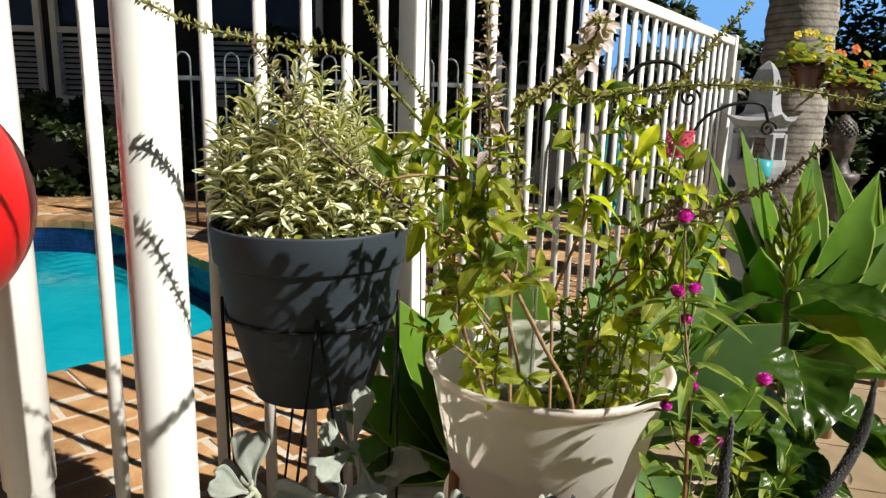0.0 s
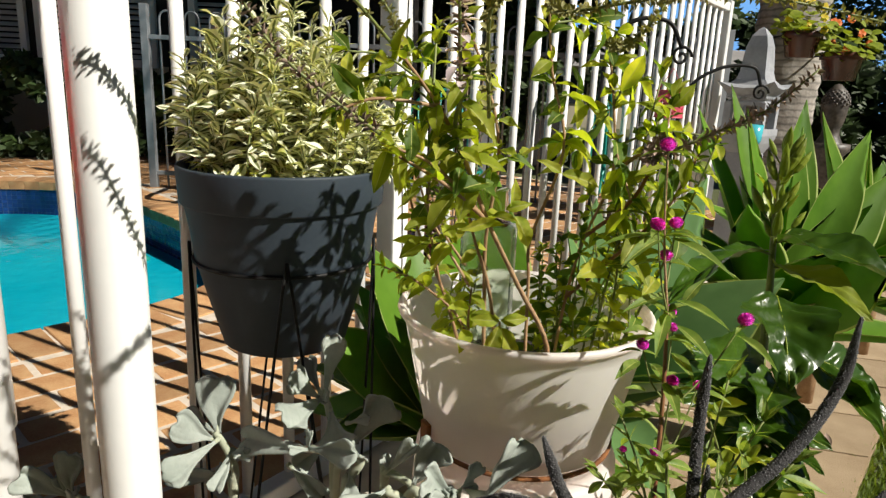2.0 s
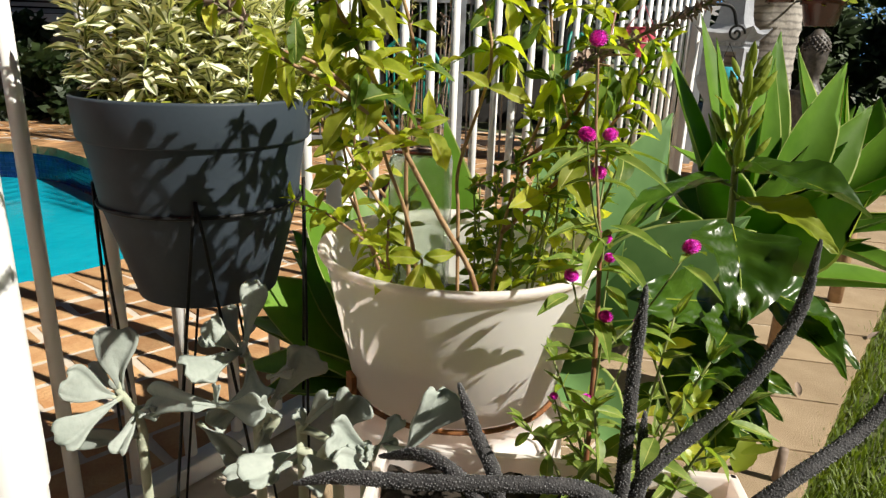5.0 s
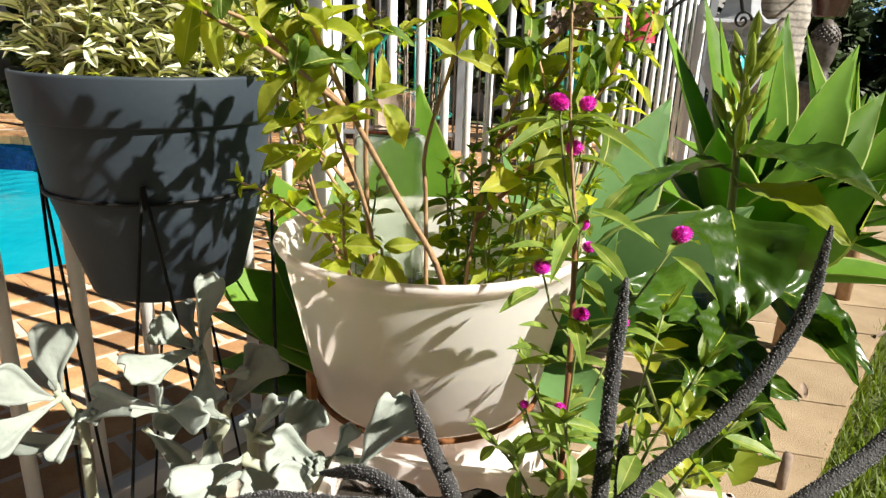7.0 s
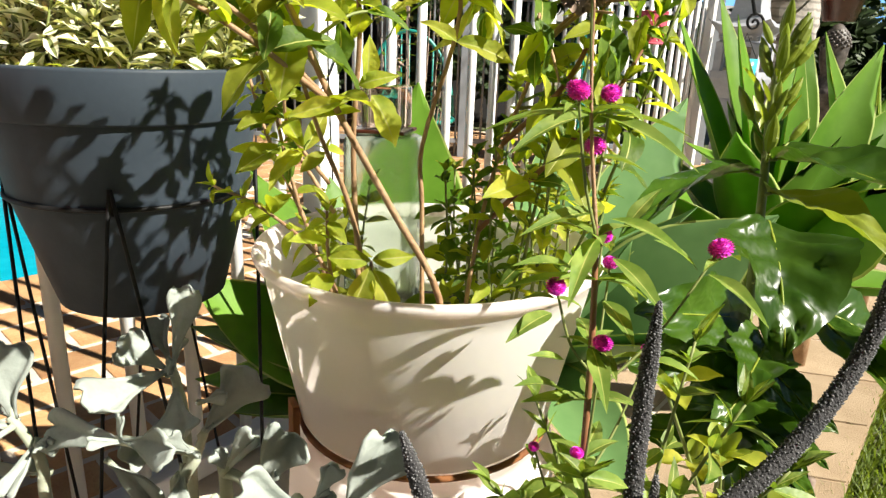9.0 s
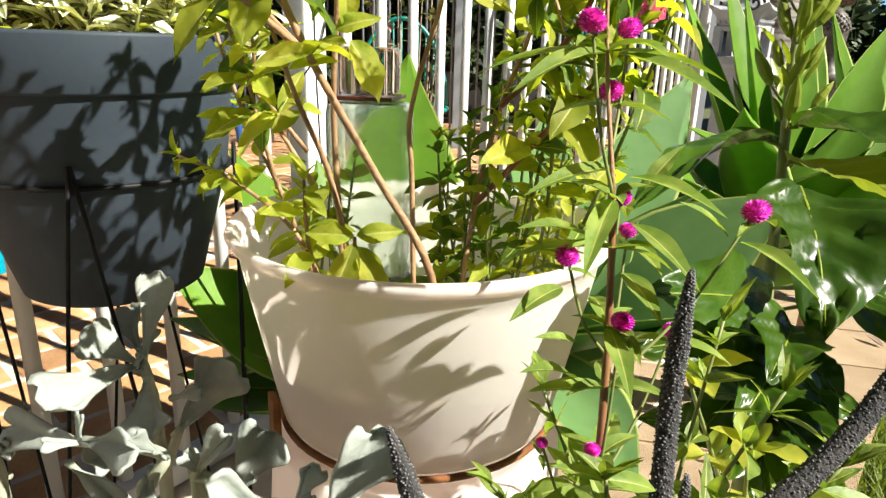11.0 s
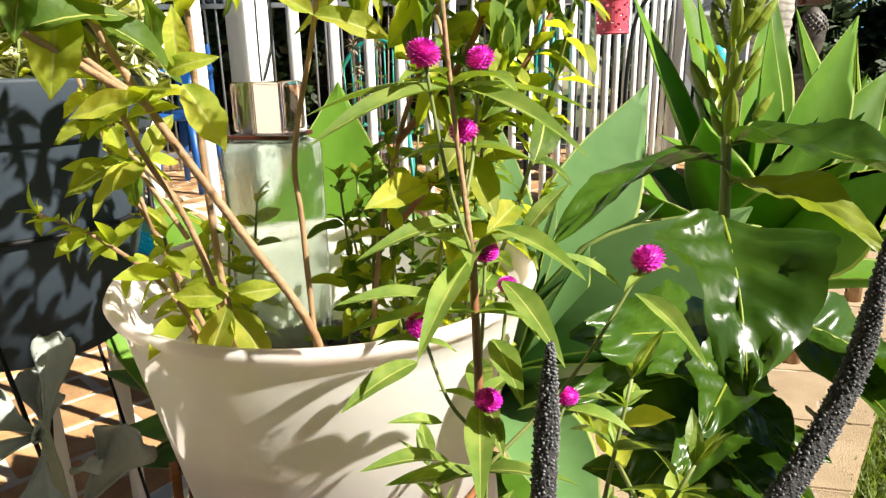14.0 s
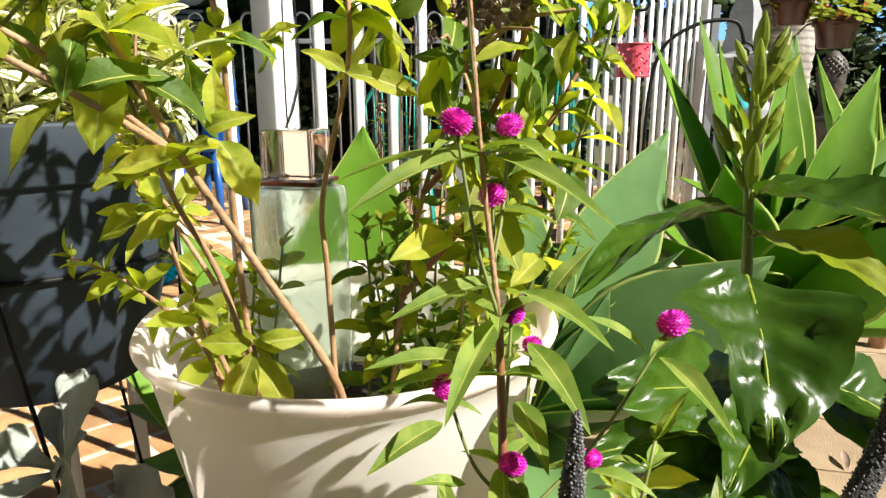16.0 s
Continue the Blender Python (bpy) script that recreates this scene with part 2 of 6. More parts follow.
def build_dark_pot():
    t = thing("plant_pot", "slate grey plastic flower pot with a deep rim", "plant pot", at=DP + Vector((0, 0, 0.445)))
    prof = [(0, 0.445), (0.080, 0.445), (0.085, 0.448), (0.1175, 0.567), (0.1262, 0.640), (0.1262, 0.6415), (0.1325, 0.6425), (0.1338, 0.645), (0.1365, 0.688), (0.1362, 0.6905),
            (0.1335, 0.6915), (0.1325, 0.689), (0.129, 0.645), (0.115, 0.567), (0.11, 0.66)]
    part("body", lathe(bmesh.new(), prof[:-1], 64, DP), M_DARK_POT, t)
    part("soil", lathe(bmesh.new(), [(0.127, 0.655), (0.07, 0.664), (0, 0.668)], 32, DP), M_SOIL, t, "dark potting soil")
    return t


def build_stand():
    t = thing("plant_stand", "black wire plant stand with hairpin legs", "plant stand", at=DP)
    bm = bmesh.new()
    ring = [DP + Vector((0.1195 * math.cos(a), 0.1195 * math.sin(a), 0.566)) for a in (2 * math.pi * i / 48 for i in range(49))]
    part("ring", tube(bm, ring, 0.0024, 8, False), M_BLACK, t)
    for k in range(4):
        a = radians(-76 + 90 * k)
        top = DP + Vector((0.1225 * math.cos(a), 0.1225 * math.sin(a), 0.562))
        for side in (-1, 1):
            b = a + side * radians(33)
            foot = DP + Vector((0.135 * math.cos(b), 0.135 * math.sin(b), 0.002))
            up = DP + Vector((0.124 * math.cos(a + side * 0.05), 0.124 * math.sin(a + side * 0.05), 0.545))
            part("leg", tube(bmesh.new(), smoothed([top, up, foot], 4), 0.0020, 8), M_BLACK, t)
    return t


def build_white_pot():
    t = thing("plant_pot", "wide white plastic tub pot with a rolled rim", "plant pot", at=WP + Vector((0, 0, 0.40)))
    prof = [(0, 0.400), (0.108, 0.400), (0.113, 0.405), (0.1385, 0.530), (0.1405, 0.545), (0.1470, 0.549), (0.1490, 0.5535), (0.1470, 0.5575), (0.1430, 0.557),
            (0.1395, 0.552), (0.1378, 0.545)]
    part("body", lathe(bmesh.new(), prof, 72, WP), M_WHITE_POT, t)
    part("soil", lathe(bmesh.new(), [(0.121, 0.466), (0.06, 0.474), (0, 0.475)], 32, WP), M_SOIL, t, "dark damp potting soil")
    return t


# ---- leaves and plants ----
def aim(base, d, up=(0, 0, 1), scale=1.0, wide=1.0):
    """A pose whose x runs along d and whose z leans towards up."""
    x = Vector(d).normalized()
    y = Vector(up).cross(x)
    y = y.normalized() if y.length > 1e-4 else x.orthogonal().normalized()
    z = x.cross(y)
    return Matrix.Translation(base) @ Matrix((x, y, z)).transposed().to_4x4() @ Matrix.Diagonal((scale, scale * wide, scale, 1))


def leaf_into(bm, m, L, W, n=6, fold=0.25, droop=0.2, peak=0.45, full=0.8, wave=0.0, strips=1, rng=None, edge_slot=0, veins=0.0, lobes=0.0, teeth=0.0, pucker=0.0, rib_slot=0):
    """A leaf along x: folded on its midrib, drooping to the tip, with a wavy edge."""
    p = math.log(0.5) / math.log(peak)
    ph = rng.random() * 6 if rng else 0
    across = (-1, -0.68, -0.36, -0.055, 0.055, 0.36, 0.68, 1) if rib_slot else [k / strips for k in range(-strips, strips + 1)]
    rows = []
    for i in range(n + 1):
        t = i / n
        w = 0.5 * W * max(0.0, math.sin(math.pi * t ** p)) ** full
        if 0 < i < n:
            w = max(w, 0.03 * W)
        wl, wr = w * (1 + lobes * math.sin(13 * t + ph)), w * (1 + lobes * math.sin(11 * t + 2 * ph + 1))
        if teeth and 0.2 < t < 0.95:
            wl, wr = wl * (1 + teeth * (1 if i % 3 else -1.5)), wr * (1 + teeth * (1 if (i + 1) % 3 else -1.5))
        x, z = L * (t - 0.12 * droop * t * t), -droop * L * t * t
        row = []
        for k, u in enumerate(across):
            zz = z + fold * w * abs(u) + wave * W * math.sin(9 * t + ph + (2 if u > 0 else 0)) * u * u + veins * W * math.cos(2 * math.pi * (5 * t - 1.3 * abs(u))) * (1 - abs(u) ** 3) * min(1, 3 * abs(u))
            if pucker:
                zz += pucker * W * (noise.noise(Vector((7 * t, 3 * u, ph))) + 0.4 * noise.noise(Vector((15 * t, 6 * u, ph)))) * min(1, 4 * (1 - t))
            row.append((x, (wl if u < 0 else wr) * u, zz))
        rows.append([bm.verts.new(m @ Vector((x, 0, z)))] if i in (0, n) else [bm.verts.new(m @ Vector(q)) for q in row])
    for a, b in zip(rows, rows[1:]):
        cols = max(len(a), len(b)) - 1
        for k in range(cols):
            vs = [a[min(k, len(a) - 1)], a[min(k + 1, len(a) - 1)], b[min(k + 1, len(b) - 1)], b[min(k, len(b) - 1)]]
            vs = list(dict.fromkeys(vs))
            if len(vs) > 2:
                f = bm.faces.new(vs)
                f.smooth = True
                if edge_slot and (k in (0, cols - 1) or (strips == 3 and k in (1, cols - 2))):
                    f.material_index = edge_slot
                if rib_slot and k == 3 and cols == 7:
                    f.material_index = rib_slot
    return bm


def leaf_mesh(name, mat, L, W, rib=None, **kw):
    me = bpy.data.meshes.new(name)
    bm = leaf_into(bmesh.new(), Matrix.Identity(4), L, W, rib_slot=1 if rib else 0, **kw)
    bm.to_mesh(me)
    bm.free()
    me.materials.append(mat)
    if rib:
        me.materials.append(rib)
    return me


M_BASIL = surf("basil_leaf", (0.20, 0.28, 0.022), (0.43, 0.45, 0.06), 55, 0.55, 0.5, fine=90, trans=0.6, vary=0.3, spec=0.3, ttint=(1.62, 1.66, 0.45))
M_BASIL_D = surf("dark_basil_leaf", (0.058, 0.13, 0.014), (0.158, 0.238, 0.036), 55, 0.55, 0.5, fine=90, trans=0.5, vary=0.25, spec=0.3)
M_BASIL_Y = surf("yellowing_leaf", (0.224, 0.318, 0.034), (0.516, 0.49, 0.077), 55, 0.55, 0.5, fine=90, trans=0.55, vary=0.25, spec=0.3)
M_RIB = surf("pale_midrib", (0.34, 0.38, 0.10), (0.48, 0.48, 0.16), 60, 0.55, trans=0.4, spec=0.3)
M_STEM = surf("woody_stem", (0.238, 0.128, 0.06), (0.408, 0.264, 0.145), 40, 0.6, 0.4, fine=200)
M_GREENSTEM = surf("green_stem", (0.136, 0.17, 0.043), (0.204, 0.23, 0.068), 40, 0.55, 0.2)
M_REDSTEM = surf("red_stem", (0.187, 0.051, 0.025), (0.255, 0.136, 0.06), 40, 0.5, 0.2)
M_BUD = surf("seed_bracts", (0.23, 0.221, 0.068), (0.357, 0.332, 0.136), 30, 0.7, 0.3, trans=0.2, vary=0.3)
M_MAUVE = surf("mauve_petals", (0.55, 0.45, 0.50), (0.75, 0.68, 0.72), 30, 0.6, trans=0.3)
M_SPENT = surf("spent_bracts", (0.221, 0.153, 0.111), (0.34, 0.255, 0.196), 30, 0.8, 0.3, vary=0.3)
M_MAGENTA = surf("magenta_bracts", (0.58, 0.015, 0.50), (0.82, 0.09, 0.76), 60, 0.5, trans=0.2, vary=0.4)
M_GOMPH = surf("gomphrena_leaf", (0.112, 0.20, 0.026), (0.25, 0.325, 0.068), 60, 0.5, 0.5, trans=0.42, vary=0.25)
M_AGAVE = surf("agave_leaf", (0.080, 0.188, 0.012), (0.160, 0.300, 0.030), 6, 0.5, 0.10, fine=40, trans=0.36, vary=0.22, spec=0.35, ttint=(1.5, 1.65, 0.35))
M_AGAVE_BLUE = surf("glaucous_agave_leaf", (0.092, 0.196, 0.060), (0.160, 0.282, 0.102), 6, 0.42, 0.10, fine=40, trans=0.2, vary=0.15, spec=0.35)
M_MARGIN = surf("agave_margin", (0.306, 0.391, 0.102), (0.391, 0.459, 0.153), 6, 0.4, trans=0.3)
M_GLOSSY = surf("glossy_leaf", (0.021, 0.06, 0.004), (0.055, 0.112, 0.009), 30, 0.30, 0.4, fine=34, coat=0.25, trans=0.3, vary=0.2)
M_YOUNG = surf("young_leaf", (0.18, 0.25, 0.022), (0.33, 0.37, 0.05), 14, 0.4, 0.2, trans=0.35, vary=0.2)
M_FELT = surf("felted_leaf", (0.255, 0.293, 0.259), (0.391, 0.425, 0.387), 16, 0.9, 0.25, fine=140, trans=0.08, vary=0.12, spec=0.2)
M_FELTSTEM = surf("felted_stem", (0.30, 0.33, 0.24), (0.42, 0.44, 0.34), 30, 0.9, 0.3, spec=0.2)
M_CREAM = surf("cream_margin", (0.62, 0.62, 0.44), (0.82, 0.81, 0.66), 20, 0.6, 0.1, trans=0.25, vary=0.15)
M_SAGE = surf("sage_green_leaf", (0.111, 0.145, 0.043), (0.212, 0.238, 0.085), 20, 0.6, 0.1, trans=0.25, vary=0.3)
M_THORNY = surf("dark_warty_stem", (0.0144, 0.0144, 0.0162), (0.0504, 0.0468, 0.0468), 90, 0.8, 0.6, fine=500)
M_WART = surf("pale_wart_tips", (0.0612, 0.0612, 0.063), (0.1908, 0.1908, 0.1953), 300, 0.85, 0.3, vary=0.3)
M_GRASS = surf("grass_blades", (0.085, 0.145, 0.017), (0.17, 0.221, 0.043), 6, 0.6, trans=0.35, vary=0.35)
M_DARKLEAF = surf("hedge_leaf", (0.014, 0.03, 0.008), (0.045, 0.075, 0.018), 3, 0.5, trans=0.2, vary=0.4)
M_TREELEAF = surf("tree_leaf", (0.04, 0.065, 0.02), (0.09, 0.12, 0.035), 3, 0.5, trans=0.2, vary=0.4)
M_RUST = surf("rusty_iron", (0.10, 0.035, 0.012), (0.28, 0.11, 0.03), 40, 0.9, 0.5)
M_BARK = surf("palm_bark", (0.17, 0.149, 0.128), (0.442, 0.408, 0.365), 9, 0.95, 0.8, fine=45, rings=8.0)
M_TERRA = surf("brown_glazed_pot", (0.036, 0.010, 0.008), (0.085, 0.022, 0.015), 9, 0.25, 0.1)
M_STONE = surf("grey_cast_stone", (0.22, 0.23, 0.25), (0.34, 0.35, 0.375), 8, 0.9, 0.4)
M_LACE = surf("pink_enamel", (0.50, 0.05, 0.09), (0.66, 0.11, 0.15), 30, 0.5, 0.1)
M_BLUE = surf("blue_plastic", (0.012, 0.08, 0.30), (0.02, 0.11, 0.38), 6, 0.4)
M_TEAL = surf("teal_hose", (0.0, 0.16, 0.13), (0.02, 0.26, 0.21), 10, 0.4)
M_CUP = surf("turquoise_glass", (0.05, 0.38, 0.46), (0.09, 0.48, 0.55), 20, 0.2)
M_WALL = surf("house_render", (0.312, 0.2808, 0.208), (0.3952, 0.3536, 0.26), 3, 0.9, 0.3)
# one near-black tone for house walls, window backs and the unseen wall
M_DARKWALL = surf("near_black_wall", (0.008, 0.007, 0.006), (0.025, 0.021, 0.018), 3, 0.8, 0.3)
M_ROOF = surf("roof_sheet", (0.20, 0.19, 0.18), (0.27, 0.26, 0.25), 2, 0.7, 0.2)
M_GREYSTEEL = surf("grey_steel", (0.165, 0.1815, 0.198), (0.22, 0.2365, 0.253), 8, 0.45)
M_LOUVRE = surf("pale_louvre", (0.55, 0.56, 0.55), (0.70, 0.71, 0.70), 4, 0.4)
M_HEAD = surf("dark_stone", (0.0217, 0.0174, 0.0149), (0.12, 0.10, 0.085), 30, 0.5, 0.4)
M_FLAME = surf("orange_petals", (0.75, 0.14, 0.02), (0.85, 0.25, 0.03), 30, 0.5, trans=0.2)
M_YELLOW = surf("yellow_petals", (0.75, 0.55, 0.02), (0.82, 0.66, 0.05), 30, 0.5, trans=0.3)


def clear_plastic(name, tint, rough, clear=0.6, bump=0.2):
    m = surf(name, tint, tuple(min(1, c * 1.08) for c in tint), 25, rough, bump, fine=60)
    m.node_tree.nodes["Principled BSDF"].inputs["Transmission Weight"].default_value = clear
    m.node_tree.nodes["Principled BSDF"].inputs["IOR"].default_value = 1.2
    return m


M_CLOUDY = clear_plastic("cloudy_plastic", (0.80, 0.86, 0.80), 0.14, 0.90)
M_DROPS = clear_plastic("water_drops", (0.95, 0.97, 0.95), 0.03, 0.9)
M_BROWNISH = clear_plastic("brownish_plastic", (0.70, 0.54, 0.45), 0.03, 0.93, 0.05)


def bend(points, t):
    """The point and direction at the share t of a polyline."""
    k = min(int(t * (len(points) - 1)), len(points) - 2)
    f = t * (len(points) - 1) - k
    return points[k].lerp(points[k + 1], f), (points[k + 1] - points[k]).normalized()


def leafy_stem(plant, pts, r, leaf_meshes, rng, first=0.3, every=0.1, size=1.0, stem_mat=None, pairs=2, tip=True, spread=60):
    """A stem with opposite leaf pairs, each turned a quarter from the last."""
    pts = smoothed(pts, 5)
    stem = part("stem", tube(bmesh.new(), pts, r, 7), stem_mat or M_STEM, plant)
    length = sum((b - a).length for a, b in zip(pts, pts[1:]))
    t, turn = first, rng.random() * math.pi
    while t < 1.0:
        p, d = bend(pts, min(t, 0.999))
        side = d.orthogonal().normalized()
        for k in range(pairs):
            q = Matrix.Rotation(turn + math.pi * 2 * k / pairs + rng.uniform(-0.3, 0.3), 3, d) @ side
            out = (q + d * rng.uniform(0.1, 0.7) + Vector((0, 0, rng.uniform(-0.95, 0.2)))).normalized()
            sc = size * rng.uniform(0.75, 1.2) * (1 - 0.35 * max(0, t - 0.7) / 0.3)
            piece("leaf", rng.choice(leaf_meshes), aim(p + q * r[0] * 0.5, out, d * 0.5 + Vector((rng.uniform(-0.2, 0.8), rng.uniform(-1.0, 0.1), 0.5)), sc, rng.uniform(0.85, 1.15)), stem)
        for k in range(2):
            q = Matrix.Rotation(turn + math.pi * k + rng.uniform(-0.6, 0.6), 3, d) @ side
            piece("leaf", rng.choice(leaf_meshes), aim(p, q * 0.8 + d + Vector((0, 0, rng.uniform(-0.1, 0.4))), d + Vector((0, 0, 0.6)), size * rng.uniform(0.3, 0.6)), stem)
        turn += math.pi / 2 + rng.uniform(-0.3, 0.3)
        t += every * rng.uniform(0.75, 1.25) / max(length, 0.01)
    if tip:
        for k in range(4):
            out = (d + Vector((rng.uniform(-.7, .7), rng.uniform(-.7, .7), rng.uniform(-.1, .5)))).normalized()
            piece("leaf", rng.choice(leaf_meshes), aim(pts[-1], out, (0, 0, 1), size * rng.uniform(0.4, 0.75)), stem)
    return stem


def flower_spike(plant, pts, rng, mats, gap=0.0085, size=0.0062, r=0.0012, bloom=0.0):
    """A long seed spike: whorls of small bracts along a thin stalk, with pale petals on some."""
    pts = smoothed(pts, 6)
    stalk = part("flower_stalk", tube(bmesh.new(), pts, (r * 1.3, r * 0.6), 6), M_GREENSTEM, plant)
    length = sum((b - a).length for a, b in zip(pts, pts[1:]))
    n = max(2, int(length / gap))
    bm, pet = bmesh.new(), bmesh.new()
    for i in range(n):
        p, d = bend(pts, (i + 0.5) / n)
        side = d.orthogonal().normalized()
        for k in range(9):
            q = Matrix.Rotation(k * math.pi / 4.5 + i * 0.5 + rng.uniform(-.3, .3), 3, d) @ side
            sz = size * rng.uniform(0.7, 1.25) * (1 - 0.35 * i / n)
            leaf_into(bm, aim(p + q * r + d * rng.uniform(-0.002, 0.002), q + d * rng.uniform(-0.4, 0.9), d), sz, sz * 0.6, n=4, fold=0.8, droop=rng.uniform(-0.5, 0.3))
            if rng.random() < (bloom if bloom > 0 else -2 * bloom * (i / n) ** 5):
                leaf_into(pet, aim(p + q * (r + sz * 0.6), q + d * rng.uniform(-.2, 0.6), d), sz * rng.uniform(0.9, 1.8), sz * 0.9, n=4, fold=0.5, droop=rng.uniform(-0.3, 0.6))
    tagged(part("bract_whorl", bm, mats, stalk), kind="stuff")
    if pet.verts:
        tagged(part("petal_whorl", pet, M_MAUVE, stalk), "pale mauve petals", kind="stuff")
    else:
        pet.free()
    return stalk


def build_basil():
    """The tall leggy herb in the white tub."""
    rng = random.Random(11)
    t = thing("basil_plant", "tall leggy basil with woody stems, yellowing leaves and flower spikes", "plant", at=WP + Vector((0, 0, 0.47)))
    big = [leaf_mesh("basil_leaf", M_BASIL, 0.038, 0.0181, rib=M_RIB, full=0.95, n=10, strips=3, veins=0.035, lobes=0.05, teeth=0.04, fold=0.35, droop=0.22, wave=0.06, rng=rng), leaf_mesh("basil_leaf", M_BASIL, 0.034, 0.0163, rib=M_RIB, full=0.95, n=10, strips=3, veins=0.04, lobes=0.05, fold=0.35, droop=0.5, wave=0.08, rng=rng),
           leaf_mesh("basil_leaf", M_BASIL_Y, 0.037, 0.0163, rib=M_RIB, full=0.95, n=10, strips=3, veins=0.04, lobes=0.06, teeth=0.05, fold=0.45, droop=0.42, wave=0.12, rng=rng), leaf_mesh("basil_leaf", M_BASIL_Y, 0.041, 0.0163, rib=M_RIB, full=0.95, n=10, strips=3, veins=0.03, lobes=0.06, fold=0.6, droop=0.12, wave=0.08, rng=rng)]
    big += [leaf_mesh("basil_leaf", M_BASIL_D, 0.036, 0.0163, rib=M_RIB, full=0.95, n=10, strips=3, veins=0.045, lobes=0.06, fold=0.45, droop=0.35, wave=0.1, rng=rng), leaf_mesh("basil_leaf", M_BASIL_D, 0.032, 0.0155, rib=M_RIB, n=10, strips=3, veins=0.045, lobes=0.06, fold=0.25, droop=0.5, wave=0.1, rng=rng),
            leaf_mesh("basil_leaf", M_BASIL, 0.030, 0.0138, rib=M_RIB, n=10, strips=3, veins=0.04, lobes=0.06, fold=0.55, droop=0.2, wave=0.12, rng=rng)]
    small = [leaf_mesh("basil_leaf", M_BASIL, 0.024, 0.0103, fold=0.3, droop=0.25, rng=rng), leaf_mesh("basil_leaf", M_BASIL_Y, 0.022, 0.0103, fold=0.3, droop=0.1, rng=rng),
             leaf_mesh("basil_leaf", M_BASIL, 0.028, 0.0112, fold=0.4, droop=0.3, rng=rng)]
    dark = [leaf_mesh("basil_leaf", M_BASIL_D, 0.030, 0.0138, n=8, strips=2, veins=0.04, lobes=0.05, fold=0.4, droop=0.35, wave=0.1, rng=rng), leaf_mesh("basil_leaf", M_BASIL_D, 0.026, 0.0112, n=8, strips=2, veins=0.04, fold=0.5, droop=0.2, wave=0.08, rng=rng), leaf_mesh("basil_leaf", M_BASIL, 0.028, 0.0120, n=8, strips=2, veins=0.04, fold=0.3, droop=0.4, wave=0.1, rng=rng)]
    V = Vector
    main = [V((0.143, 0.672, 0.465)), V((0.138, 0.637, 0.553)), V((0.104, 0.63, 0.618)), V((0.070, 0.62, 0.682)), V((0.045, 0.61, 0.74)), V((0.020, 0.605, 0.785)), V((-0.012, 0.62, 0.825))]
    leafy_stem(t, main, (0.0027, 0.0016), big, rng, 0.60, 0.030, 1.05)
    leafy_stem(t, [main[4], V((0.035, 0.60, 0.77)), V((0.042, 0.585, 0.80)), V((0.045, 0.575, 0.815))], (0.0022, 0.0013), big, rng, 0.2, 0.026, 1.05, M_GREENSTEM)
    leafy_stem(t, [main[3], V((0.03, 0.58, 0.72)), V((-0.01, 0.56, 0.745))], (0.002, 0.0013), big, rng, 0.4, 0.028, 1.0)
    leafy_stem(t, [main[5], V((-0.03, 0.58, 0.79)), V((-0.06, 0.57, 0.78))], (0.0017, 0.0012), big, rng, 0.35, 0.03, 0.95)
    st2 = [V((0.128, 0.70, 0.465)), V((0.124, 0.70, 0.60)), V((0.123, 0.70, 0.65)), V((0.146, 0.68, 0.745)), V((0.13, 0.69, 0.82)), V((0.120, 0.68, 0.885))]
    leafy_stem(t, st2, (0.0020, 0.0012), big, rng, 0.62, 0.028, 1.05)
    st3 = [V((0.157, 0.715, 0.465)), V((0.170, 0.72, 0.58)), V((0.185, 0.72, 0.65)), V((0.205, 0.71, 0.72)), V((0.200, 0.72, 0.80)), V((0.19, 0.72, 0.85))]
    leafy_stem(t, st3, (0.0020, 0.0012), big, rng, 0.55, 0.027, 1.05)
    leafy_stem(t, [st3[2], V((0.225, 0.69, 0.70)), V((0.25, 0.70, 0.76)), V((0.262, 0.72, 0.80))], (0.0024, 0.0013), big, rng, 0.2, 0.022, 1.1, M_REDSTEM)
    leafy_stem(t, [st3[1], V((0.215, 0.69, 0.64)), V((0.255, 0.68, 0.69)), V((0.285, 0.69, 0.745))], (0.0024, 0.0013), big, rng, 0.25, 0.022, 1.1, M_REDSTEM)
    leafy_stem(t, [V((0.082, 0.69, 0.465)), V((0.077, 0.68, 0.57)), V((0.074, 0.68, 0.653)), V((0.080, 0.66, 0.745)), V((0.06, 0.66, 0.82)), V((0.035, 0.65, 0.87))], (0.0023, 0.0013), big, rng, 0.60, 0.030, 1.0)
    leafy_stem(t, [V((0.10, 0.65, 0.465)), V((0.079, 0.645, 0.60)), V((0.060, 0.63, 0.66)), V((0.045, 0.625, 0.71))], (0.0022, 0.0012), small, rng, 0.62, 0.03, 1.1)
    leafy_stem(t, [V((0.07, 0.72, 0.465)), V((0.035, 0.71, 0.58)), V((0.005, 0.72, 0.645)), V((-0.01, 0.72, 0.70))], (0.0022, 0.0012), small, rng, 0.15, 0.022, 1.05)
    leafy_stem(t, [V((0.08, 0.68, 0.465)), V((0.055, 0.67, 0.56)), V((0.01, 0.68, 0.60)), V((-0.03, 0.69, 0.615))], (0.0018, 0.001), small, rng, 0.45, 0.018, 1.0)
    leafy_stem(t, [V((0.075, 0.69, 0.465)), V((0.060, 0.66, 0.56)), V((0.06, 0.645, 0.61))], (0.0018, 0.001), small, rng, 0.5, 0.02, 1.2)
    hang_stem = part("stem", tube(bmesh.new(), smoothed([main[3], V((0.02, 0.585, 0.735)), V((-0.02, 0.575, 0.752))]), (0.0018, 0.0012), 7), M_STEM, t)
